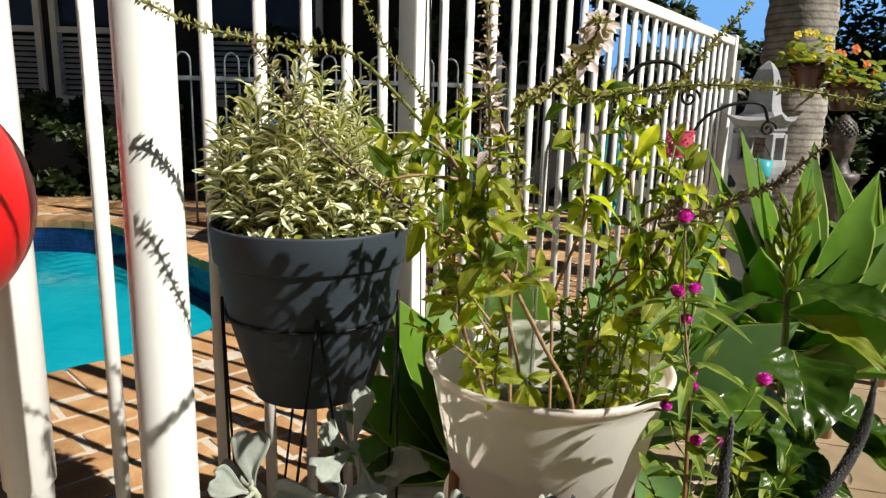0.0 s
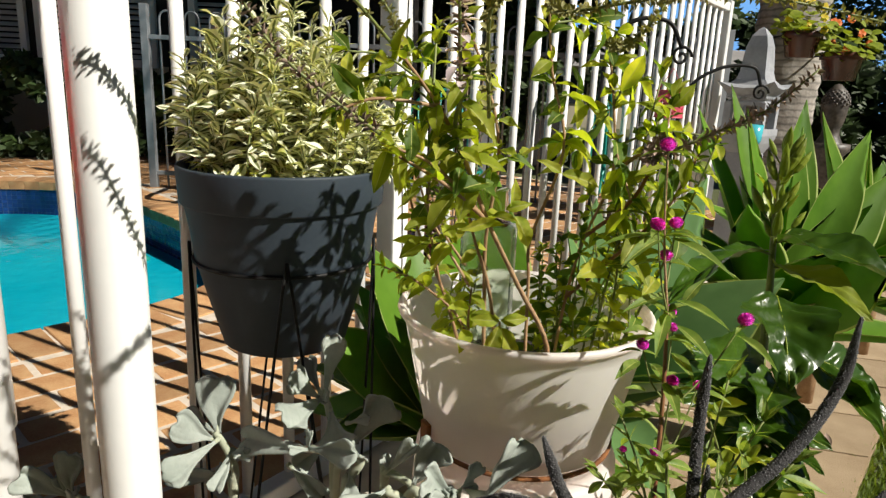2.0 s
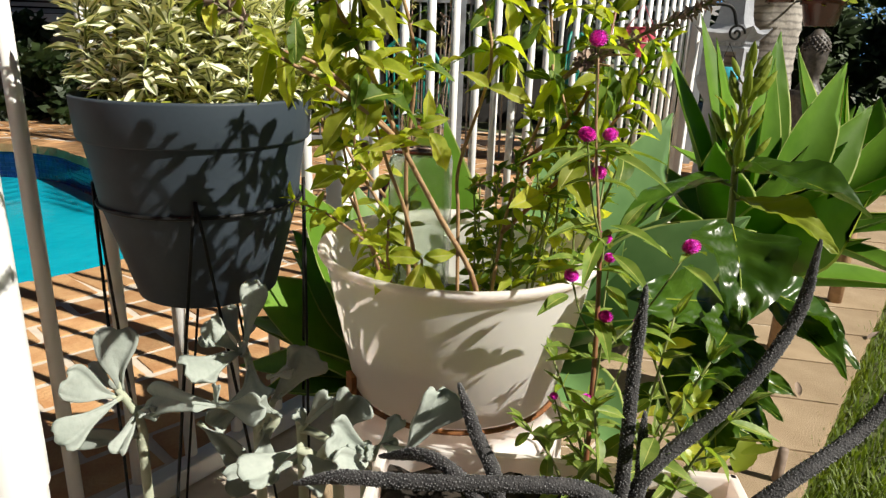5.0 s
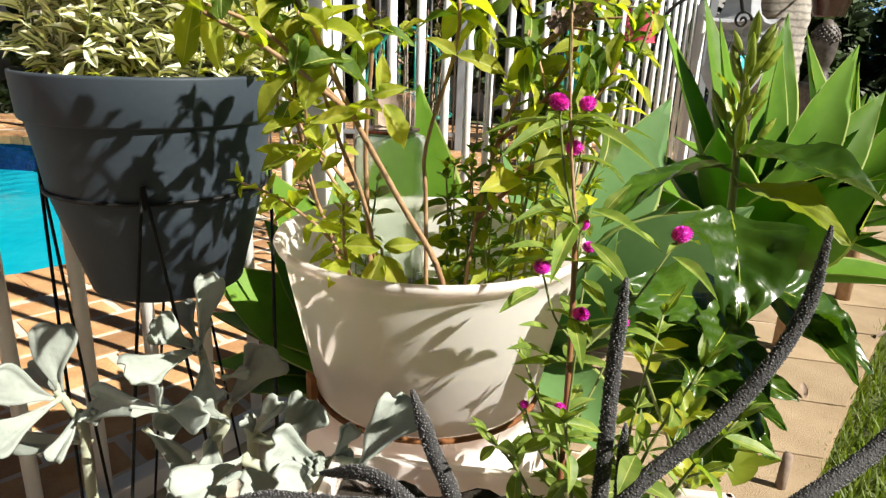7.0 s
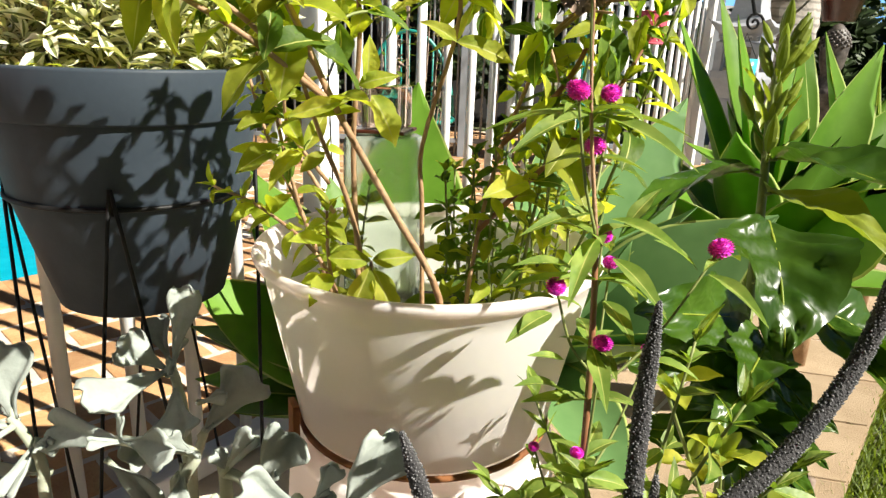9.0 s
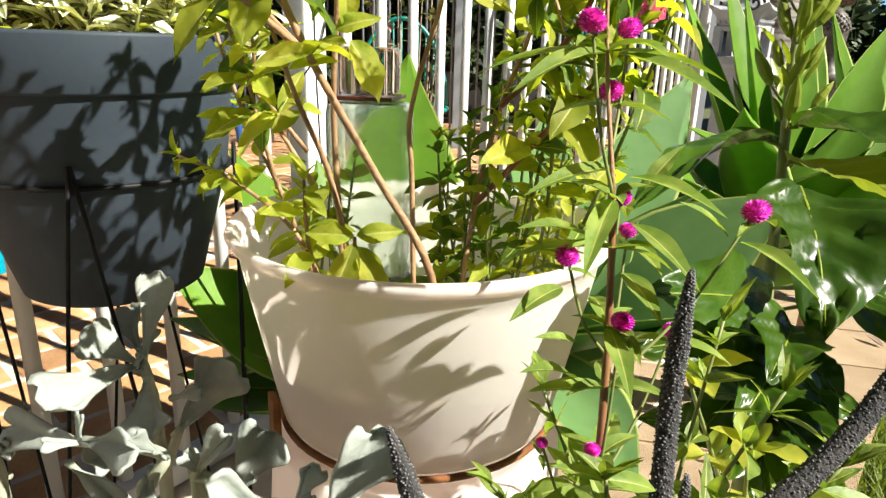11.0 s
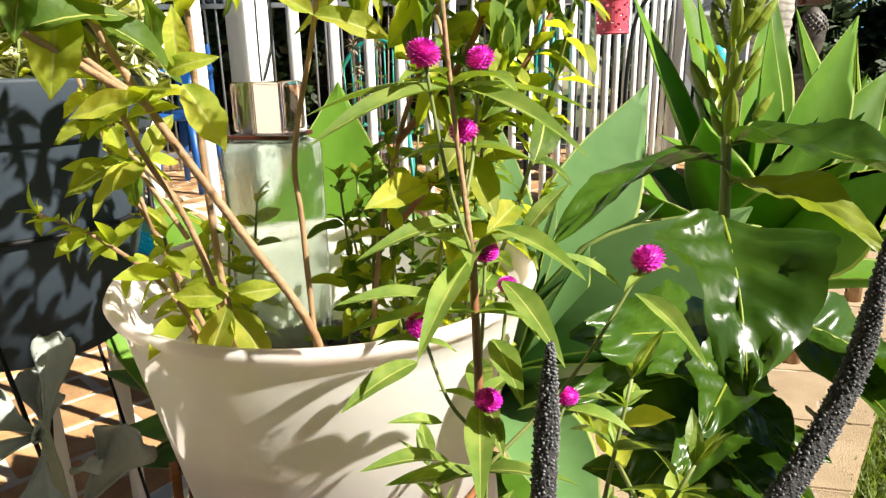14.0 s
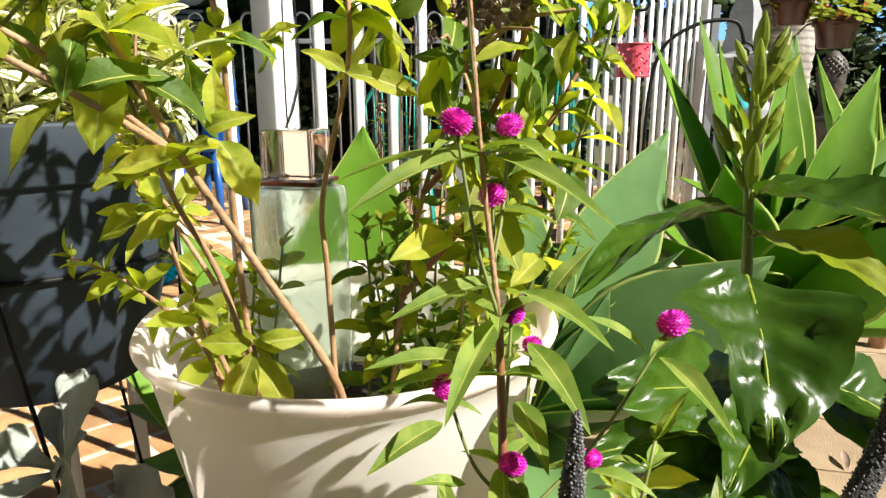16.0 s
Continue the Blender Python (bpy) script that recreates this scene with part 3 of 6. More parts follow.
    for p, d, k, sc in ((V((-0.02, 0.575, 0.752)), V((-0.25, -0.1, -1)), 0, 1.35), (V((-0.012, 0.575, 0.75)), V((0.15, -0.2, -1)), 2, 1.3), (V((-0.015, 0.575, 0.752)), V((-0.4, -0.6, 0.4)), 0, 0.9)):
        piece("leaf", big[k], aim(p, d, (0.3, -1, 0.3), sc * 0.85, 0.75), hang_stem)
    for bx, by, bz, tx, ty, tz, k, wide in ((0.048, 0.60, 0.728, 0.046, 0.585, 0.690, 0, 1.1), (0.090, 0.61, 0.697, 0.093, 0.605, 0.721, 3, 1.0), (0.093, 0.605, 0.691, 0.111, 0.60, 0.664, 2, 1.2), (0.085, 0.61, 0.696, 0.107, 0.60, 0.702, 1, 0.9),
                                            (0.076, 0.605, 0.687, 0.050, 0.595, 0.676, 3, 0.8), (0.040, 0.59, 0.736, 0.041, 0.575, 0.712, 4, 1.1), (0.144, 0.67, 0.723, 0.185, 0.665, 0.714, 2, 0.8), (0.144, 0.67, 0.723, 0.122, 0.665, 0.737, 2, 0.9),
                                            (0.247, 0.67, 0.741, 0.246, 0.655, 0.686, 4, 1.0), (0.205, 0.665, 0.732, 0.187, 0.655, 0.706, 0, 1.1)):
        b, e = V((bx, by, bz)), V((tx, ty, tz))
        piece("leaf", big[k], aim(b, e - b + V((0, 0, 0.004)), (0.4, -0.8, 0.4), (e - b).length / 0.036, wide), hang_stem)
    for a, b in ((V((0.06, 0.68, 0.60)), V((-0.005, 0.71, 0.735))), (V((0.03, 0.71, 0.59)), V((0.02, 0.70, 0.76))), (V((0.055, 0.69, 0.62)), V((0.03, 0.66, 0.69)))):
        leafy_stem(t, [a, a.lerp(b, 0.5) + V((-0.012, 0, 0.004)), b], (0.0017, 0.0009), big, rng, 0.3, 0.024, 0.9, M_STEM)
    for node, n in ((main[3], 3), (main[4], 5)):
        for k in range(n):
            a = k * 2.4 + node.z * 50
            piece("leaf", big[k % 4], aim(node, V((math.cos(a), 0.7 * math.sin(a), rng.uniform(-0.2, 0.6))), (0, -0.4, 1), rng.uniform(0.8, 1.15)), hang_stem)
    for k in range(5):
        b = V((0.19 + rng.uniform(-.03, .05), 0.77 + rng.uniform(-.06, .05), 0.465))
        top = b + V((rng.uniform(-.05, .09), rng.uniform(-.05, .04), rng.uniform(0.10, 0.26)))
        leafy_stem(t, [b, b.lerp(top, 0.5) + V((rng.uniform(-.01, .01), 0, 0)), top], (0.0018, 0.001), rng.choice((small, big)), rng, 0.12, 0.024, 0.85, M_GREENSTEM)
    for k in range(6):
        a, b = ((st2[3], st2[4]), (st3[3], st3[4]), (st3[2], st3[3]), (st2[4], st2[5]))[k % 4]
        p = a.lerp(b, rng.random())
        q = p + V((rng.uniform(-.01, .09), rng.uniform(-.03, .08), rng.uniform(-.02, .05)))
        leafy_stem(t, [p, p.lerp(q, 0.5) + V((0, 0, 0.01)), q], (0.0014, 0.0008), big, rng, 0.25, 0.022, rng.uniform(0.8, 1.15), M_GREENSTEM)
    for k in range(5):
        b = V((rng.uniform(0.15, 0.245), rng.uniform(0.70, 0.84), 0.465))
        top = V((b.x + rng.uniform(-.03, .10), b.y + rng.uniform(-.06, .06), rng.uniform(0.62, 0.83)))
        leafy_stem(t, [b, b.lerp(top, 0.5) + V((rng.uniform(-.012, .012), 0, 0)), top], (0.0017, 0.0009), big, rng, 0.1, 0.026, rng.uniform(0.6, 0.95), M_GREENSTEM)
    sprig = part("stem", tube(bmesh.new(), smoothed([V((0.095, 0.665, 0.465)), V((0.092, 0.655, 0.52)), V((0.090, 0.645, 0.575))]), (0.0018, 0.0012), 7), M_STEM, t)
    for p, d, k, sc in ((V((0.090, 0.645, 0.572)), V((-0.35, -0.25, -0.9)), 3, 1.2), (V((0.092, 0.648, 0.568)), V((0.45, -0.3, -0.75)), 2, 1.15), (V((0.090, 0.645, 0.576)), V((-0.9, -0.2, 0.1)), 0, 0.8), (V((0.091, 0.645, 0.576)), V((0.8, -0.1, 0.15)), 1, 0.85)):
        piece("leaf", big[k], aim(p, d, (0.35, -0.9, 0.35), sc, 0.95), sprig)
    for k in range(10):
        b = V((rng.uniform(0.135, 0.225), rng.uniform(0.70, 0.80), 0.465))
        top = b + V((rng.uniform(-.02, .03), rng.uniform(-.03, .02), rng.uniform(0.09, 0.20)))
        leafy_stem(t, [b, b.lerp(top, 0.5) + V((rng.uniform(-.01, .01), 0, 0)), top], (0.0014, 0.0008), dark, rng, 0.25, 0.020, rng.uniform(0.65, 0.95), M_GREENSTEM)
    for k in range(11):
        a, b = ((main[4], main[5]), (main[5], main[6]), (main[3], main[4]))[k % 3]
        p = a.lerp(b, rng.random())
        q = p + V((rng.uniform(-.075, .05), rng.uniform(-.05, .06), rng.uniform(-.03, .07)))
        leafy_stem(t, [p, p.lerp(q, 0.5) + V((0, 0, 0.008)), q], (0.0013, 0.0008), big, rng, 0.35, 0.022, rng.uniform(0.65, 0.95), M_GREENSTEM)
    for c, n in ((V((0.244, 0.66, 0.745)), 6), (V((0.267, 0.665, 0.755)), 5), (V((0.196, 0.66, 0.74)), 4), (V((0.215, 0.67, 0.70)), 4)):
        twig = part("stem", tube(bmesh.new(), smoothed([st3[3], st3[3].lerp(c, 0.5) + V((0, 0, 0.012)), c]), (0.0015, 0.0009), 6), M_STEM, t)
        for k in range(n):
            a = k * 2.4 + c.x * 30
            piece("leaf", big[(4, 0, 5, 2, 6, 3)[k % 6]], aim(c + V((0, 0, -0.010 * k)), V((0.6 * math.cos(a), 0.5 * math.sin(a) - 0.1, rng.uniform(-1.2, 0.1))), (0.9 * math.cos(a), -0.6, 0.5), rng.uniform(0.6, 1.05), 0.8), twig)
    for k in range(4):
        b = V((rng.uniform(0.02, 0.06), rng.uniform(0.72, 0.80), 0.465))
        top = b + V((rng.uniform(-.05, .03), rng.uniform(-.02, .04), rng.uniform(0.08, 0.16)))
        leafy_stem(t, [b, b.lerp(top, 0.5), top], (0.0015, 0.0009), small, rng, 0.15, 0.02, 1.1, M_GREENSTEM)
    for pts, mats, bloom in (([main[6], V((-0.073, 0.540, 0.887)), V((-0.115, 0.530, 0.892)), V((-0.157, 0.525, 0.897)), V((-0.198, 0.520, 0.907)), V((-0.229, 0.515, 0.921)), V((-0.237, 0.510, 0.928))], M_BUD, 0),
                             ([main[6], V((-0.028, 0.66, 0.866)), V((-0.060, 0.64, 0.905)), V((-0.082, 0.62, 0.95))], M_BUD, 0),
                             ([V((0.036, 0.525, 0.802)), V((0.033, 0.515, 0.846)), V((0.030, 0.505, 0.886)), V((0.027, 0.500, 0.925)), V((0.026, 0.500, 0.948))], M_SPENT, 0.4),
                             ([st2[5], V((0.114, 0.55, 0.861)), V((0.155, 0.52, 0.866)), V((0.191, 0.50, 0.870)), V((0.253, 0.50, 0.869)), V((0.325, 0.50, 0.858))], M_BUD, 0),
                             ([V((0.25, 0.70, 0.76)), V((0.206, 0.60, 0.748)), V((0.257, 0.58, 0.776)), V((0.289, 0.57, 0.795)), V((0.320, 0.56, 0.828))], M_SPENT, 0),
                             ([st3[5], V((0.182, 0.60, 0.845)), V((0.217, 0.60, 0.894)), V((0.26, 0.60, 0.945))], M_BUD, 0),
                             ([V((0.06, 0.55, 0.78)), V((0.050, 0.460, 0.846)), V((0.059, 0.420, 0.858)), V((0.073, 0.385, 0.872)), V((0.076, 0.360, 0.885)), V((0.077, 0.350, 0.894))], M_BUD, -1.3),
                             ([V((-0.024, 0.540, 0.764)), V((-0.065, 0.515, 0.795)), V((-0.098, 0.505, 0.825)), V((-0.122, 0.500, 0.862)), V((-0.142, 0.495, 0.891))], M_SPENT, 0)):
        flower_spike(t, pts, rng, mats, size=0.0072 if mats is M_SPENT else 0.0062, bloom=bloom)
    return t


def shoot_leaves(rng, axis, reach):
    """Where the narrow leaves of one shoot stand: loose and drooping low down, a tight upright tuft at the tip."""
    out = []
    n = 24
    for i in range(n):
        s = (i + 0.5) / n
        p, d = bend(axis, 0.25 + 0.74 * s ** 0.8)
        side = d.orthogonal().normalized()
        q = Matrix.Rotation(i * 2.39996 + rng.uniform(-.4, .4), 3, d) @ side
        rise = 0.0 + 1.35 * s ** 1.6 + rng.uniform(-.3, .3)
        L = reach * (0.75 + 0.45 * math.sin(math.pi * min(1, s * 1.15))) * rng.uniform(0.7, 1.2)
        out.append(aim(p, q + d * rise, d, L, rng.uniform(0.8, 1.25)) @ Matrix.Rotation(rng.uniform(-0.7, 0.7), 4, "X"))
    return out


def build_variegated_shrub():
    rng = random.Random(5)
    t = thing("variegated_lavender", "bushy variegated lavender with cream-edged narrow leaves", "plant", at=DP + Vector((0, 0, 0.665)))
    meshes = []
    for k in range(8):
        me = leaf_mesh("leaf", M_SAGE, 0.036, 0.0092 + 0.0016 * (k % 3), n=8, fold=0.45, droop=rng.uniform(-0.1, 0.5), peak=0.58, full=0.75, strips=3, edge_slot=1, wave=0.16, lobes=0.16, teeth=0.10, rng=rng)
        me.materials.append(M_CREAM)
        meshes.append(me)
    shapes = [([v.co.copy() for v in me.vertices], [tuple(p.vertices) for p in me.polygons], [p.material_index for p in me.polygons]) for me in meshes]
    co, faces, slots, single = [], [], [], 0
    stems = bmesh.new()
    count = 92
    for k in range(count):
        u, a = math.sqrt((k + 0.5) / count), k * 2.39996
        ox, oy = u * math.cos(a), u * math.sin(a)
        low = k % 3 == 0
        h = 0.245 * (1 - 0.50 * u * u - 0.18 * max(0, ox)) * (rng.uniform(0.22, 0.5) if low else rng.uniform(0.62, 1.02))
        foot = DP + Vector((0.085 * ox, (0.085 if oy > 0 else 0.07) * oy, 0.662))
        lean = 0.060 * (1 - 0.45 * max(0, -oy))
        top = DP + Vector((0.014 + (0.088 + lean) * ox + rng.uniform(-.014, .014), ((0.075 + lean) if oy > 0 else 0.078) * oy + rng.uniform(-.012, .012), 0.686 + h))
        mid = foot.lerp(top, 0.5) + Vector((0.02 * ox, 0.02 * oy, -0.012)) + Vector((rng.uniform(-.012, .012), rng.uniform(-.012, .012), 0))
        axis = smoothed([foot, mid, top], 5)
        tube(stems, axis, (0.0017, 0.0010), 5)
        near = oy < -0.70 and single < 9
        single += near
        for lm in shoot_leaves(rng, axis, rng.uniform(0.85, 1.12)):
            c = rng.randrange(8)
            if near:
                piece("leaf", meshes[c], lm, t)
                continue
            n = len(co)
            co += [tuple(lm @ v) for v in shapes[c][0]]
            faces += [tuple(n + i for i in f) for f in shapes[c][1]]
            slots += shapes[c][2]
    me = bpy.data.meshes.new("foliage")
    me.from_pydata(co, [], faces)
    me.polygons.foreach_set("material_index", slots)
    me.polygons.foreach_set("use_smooth", [True] * len(slots))
    me.materials.append(M_SAGE)
    me.materials.append(M_CREAM)
    rest = tagged(new("foliage", me), "cream-edged narrow leaves", kind="stuff")
    hang(rest, t)
    tagged(part("stem", stems, M_GREENSTEM, t), kind="stuff")
    yel = leaf_mesh("weed_leaf", M_BASIL_Y, 0.03, 0.010, fold=0.3, droop=0.3)
    for k in range(7):
        a = -math.pi / 2 + rng.uniform(-1.3, 1.0)
        p = DP + Vector((0.10 * math.cos(a), 0.10 * math.sin(a), 0.69))
        piece("leaf", yel, aim(p, (math.cos(a), math.sin(a), rng.uniform(0.0, 0.8)), (0, 0, 1), rng.uniform(0.7, 1.2)), t)
    return t


def globe_mesh():
    """A round clover-like flower head of many pointed bracts."""
    bm = bmesh.new()
    for i in range(130):
        z = 1 - 2 * (i + 0.5) / 130
        a, r = i * 2.39996, math.sqrt(1 - z * z)
        d = Vector((r * math.cos(a), r * math.sin(a), z))
        leaf_into(bm, aim(d * 0.0050, d + Vector((0, 0, 0.35)), (0, 0, 1)), 0.0042, 0.0030, n=3, fold=0.5, droop=0.0)
    bmesh.ops.create_icosphere(bm, subdivisions=2, radius=0.0062)
    me = bpy.data.meshes.new("flower_head")
    bm.to_mesh(me)
    bm.free()
    me.materials.append(M_MAGENTA)
    return me


GOMPH_LEAVES = ((0.210, 0.550, 0.689, 0.165, 0.500, 0.683, 0.012), (0.214, 0.550, 0.689, 0.250, 0.500, 0.677, 0.012), (0.221, 0.550, 0.639, 0.175, 0.520, 0.638, 0.013),
                (0.226, 0.550, 0.635, 0.250, 0.500, 0.636, 0.013), (0.241, 0.570, 0.625, 0.262, 0.580, 0.650, 0.022), (0.230, 0.550, 0.613, 0.245, 0.500, 0.604, 0.014),
                (0.288, 0.560, 0.602, 0.295, 0.500, 0.603, 0.012), (0.282, 0.560, 0.604, 0.256, 0.550, 0.628, 0.012), (0.209, 0.540, 0.607, 0.173, 0.500, 0.631, 0.013),
                (0.195, 0.530, 0.588, 0.169, 0.500, 0.588, 0.014), (0.225, 0.540, 0.592, 0.231, 0.500, 0.588, 0.015), (0.208, 0.540, 0.535, 0.179, 0.500, 0.569, 0.011), (0.204, 0.530, 0.561, 0.184, 0.520, 0.570, 0.014))


def build_gomphrena():
    rng = random.Random(3)
    V = Vector
    t = thing("globe_amaranth", "globe amaranth with round magenta flower heads", "plant", at=(0.216, 0.525, 0.40))
    head = globe_mesh()
    lv = [leaf_mesh("leaf", M_GOMPH, 0.055, 0.0115, rib=M_RIB, full=1.0, n=10, strips=2, veins=0.03, lobes=0.05, fold=0.4, droop=0.25, peak=0.4, wave=0.02, rng=rng), leaf_mesh("leaf", M_GOMPH, 0.045, 0.0135, rib=M_RIB, full=1.0, n=10, strips=2, veins=0.03, lobes=0.05, fold=0.35, droop=0.1, peak=0.4, rng=rng),
          leaf_mesh("leaf", M_GOMPH, 0.035, 0.012, rib=M_RIB, full=1.0, n=10, strips=2, veins=0.03, lobes=0.05, fold=0.5, droop=0.35, peak=0.42, rng=rng)]
    spine = [V((0.219, 0.52, 0.40)), V((0.219, 0.52, 0.455)), V((0.219, 0.53, 0.554)), V((0.217, 0.54, 0.627)), V((0.210, 0.55, 0.69)), V((0.205, 0.55, 0.752))]
    main = part("stem", tube(bmesh.new(), smoothed(spine[:4]), (0.0026, 0.0016), 8), M_REDSTEM, t)
    part("stem", tube(bmesh.new(), smoothed(spine[3:]), (0.0012, 0.0008), 8), M_STEM, t)
    for z, a0, sz in ((0.69, 0.1, 1.05), (0.632, 1.2, 1.0), (0.60, 0.2, 0.95), (0.565, 1.5, 1.0), (0.535, 0.3, 0.9), (0.505, 1.2, 0.95), (0.48, 0.5, 0.95), (0.46, 2.0, 0.9), (0.445, 1.0, 0.8)):
        p = min(smoothed(spine), key=lambda q: abs(q.z - z))
        for k in range(2):
            a = a0 + k * math.pi
            d = V((math.cos(a), math.sin(a) * 0.8, rng.uniform(-0.25, 0.25)))
            piece("leaf", lv[0 if sz > 0.97 else rng.randrange(3)], aim(p, d, (0, 0, 1), sz), main)
        for k in range(3):
            a = a0 + 1.2 + k * 2.2
            piece("leaf", lv[2], aim(p, V((math.cos(a), math.sin(a), 0.5)), (0, 0, 1), rng.uniform(0.5, 0.8)), main)
    for bx, by, bz, tx, ty, tz, w in GOMPH_LEAVES:
        b, e = V((bx, by, bz)), V((tx, ty, tz))
        L = (e - b).length
        piece("leaf", lv[0], aim(b, e - b + V((0, 0, 0.12 * L)), (0, -0.3, 1), L / 0.055, max(0.8, min(1.3, w / (0.014 * L / 0.055)))), main)
    heads = ((0.204, 0.550, 0.765), (0.200, 0.540, 0.702), (0.222, 0.560, 0.700), (0.215, 0.555, 0.673), (0.223, 0.550, 0.626), (0.235, 0.570, 0.604), (0.196, 0.530, 0.603),
             (0.291, 0.555, 0.619), (0.221, 0.520, 0.576), (0.261, 0.560, 0.554), (0.214, 0.520, 0.510), (0.194, 0.540, 0.500))
    for i, h in enumerate(heads):
        h = V(h)
        z = max(0.45, h.z - rng.uniform(0.05, 0.09))
        b = min(smoothed(spine), key=lambda q: abs(q.z - z))
        st = part("flower_stem", tube(bmesh.new(), smoothed([b, b.lerp(h, 0.55) + V((0, 0, -0.01)), h]), (0.0009, 0.0007), 6), M_GREENSTEM, t)
        sc = 0.77 * (1.0, 0.95, 0.85, 0.9, 0.8, 0.7, 0.8, 1.05, 0.8, 0.75, 0.6, 0.5)[i]
        piece("flower_head", head, Matrix.Translation(h) @ Matrix.Rotation(rng.random() * 6, 4, "Z") @ Matrix.Rotation(rng.uniform(-.4, .4), 4, "X") @ Matrix.Diagonal((sc * 1.05, sc * 1.05, sc * 0.82, 1)), st)
        for k in range(2):
            a = i + k * math.pi
            piece("leaf", lv[2], aim(h - V((0, 0, 0.007)), V((math.cos(a), math.sin(a), 0.15)), (0, 0, 1), rng.uniform(0.3, 0.9)), st)
    for k in range(9):
        a = k * 2.4
        u = math.sqrt((k + 0.5) / 9)
        b = V((0.248 + 0.045 * u * math.cos(a), 0.532 + 0.035 * u * math.sin(a), 0.40))
        top = b + V((0.05 * math.cos(a), 0.035 * math.sin(a), rng.uniform(0.05, 0.19) * (1.15 - 0.5 * u)))
        leafy_stem(t, [b, b.lerp(top, 0.5) + V((0, 0, 0.012)), top], (0.0014, 0.0009), lv[1:], rng, 0.25, 0.034, 0.95, M_GREENSTEM)
    return t


def build_agave(name_at, tips, seed, n_fill, size, mat=None):
    """A spineless rosette agave: leaves to the given tips, the rest filled in a spiral."""
    rng = random.Random(seed)
    c = Vector(name_at)
    t = thing("agave", "large green foxtail agave rosette with pointed leaves", "plant", at=(c.x, c.y, -0.05), group="agave clump")
    part("trunk", tube(bmesh.new(), [(c.x, c.y, -0.05), (c.x, c.y, c.z)], (0.022, 0.022), 12), M_STEM, t, "dark trunk under the leaves")

    def blade(tip, width, facing=0.0):
        tip = Vector(tip)
        v = tip - c
        L = v.length * 0.95
        bm = bmesh.new()
        flat = Vector((v.x, v.y, 0))
        up = Vector((0, 0, 1)) * flat.length + (-flat) * (v.z / max(0.05, flat.length)) if flat.length > 0.02 else Vector((0.3, -1, 0))
        up = up.normalized() * (1 - 0.75 * facing) + (Vector((0.42, -0.84, 0.25)) if c.x > 0.5 else Vector((0.55, -0.75, 0.35))) * facing
        m = aim(c + v * 0.06, v, up)
        n, S = 14, 4
        across = (-1, -0.94, -0.6, -0.3, 0, 0.3, 0.6, 0.94, 1)
        top, bot = [], []
        arch = rng.uniform(0.02, 0.09) * L
        for i in range(n + 1):
            s = i / n
            w = width * 0.5 * (0.56 + 0.88 * s) * (1 if s < 0.5 else (2 - 2 * s) * (1 + 0.9 * (2 * s - 1) * (2 - 2 * s)))
            w = max(w, 0.0012)
            z0 = arch * math.sin(math.pi * s) * (1 - s * 0.6)
            for rows, lift in ((top, 0.0), (bot, -0.012 * (1 - s) ** 0.7 - 0.0008)):
                rows.append([bm.verts.new(m @ Vector((L * s, w * u, z0 + (0.62 - 0.42 * s) * (1 if c.x > 0.5 else 1 - 0.45 * facing) * w * u ** 2 + lift * (1 - u ** 2)))) for u in across])
        for a, b, flip in [(x, y, 0) for x, y in zip(top, top[1:])] + [(x, y, 1) for x, y in zip(bot, bot[1:])]:
            for k in range(2 * S):
                q = (a[k], a[k + 1], b[k + 1], b[k])
                fc = bm.faces.new(q[::-1] if flip else q)
                fc.material_index = 1 if k in (0, 2 * S - 1) else 0
        bmesh.ops.remove_doubles(bm, verts=bm.verts, dist=0.0006)
        part("leaf", bm, mat or M_AGAVE, t).data.materials.append(M_MARGIN)

    for x, y, z, w in tips:
        blade((x, y, z), w, 0.9 if z - c.z > 0.22 else 0.0)
    for k in range(n_fill):
        a = k * 2.39996 + seed
        el = radians(76 - 84 * (k / n_fill) ** 0.9)
        L = size * rng.uniform(0.82, 1.05) * (0.75 + 0.25 * k / n_fill)
        tip = c + Vector((math.cos(a) * math.cos(el), math.sin(a) * math.cos(el), math.sin(el))) * L
        if any(((c.lerp(tip, f) - p) * Vector((1, 1, 0))).length < 0.2 for p in (WP, DP) for f in (0.6, 0.8, 1.0)) or (c.x > 0.5 and tip.y < 1.0 and tip.z < 0.42):
            continue
        blade(tip, rng.uniform(0.09, 0.12) * size / 0.42)
    return t


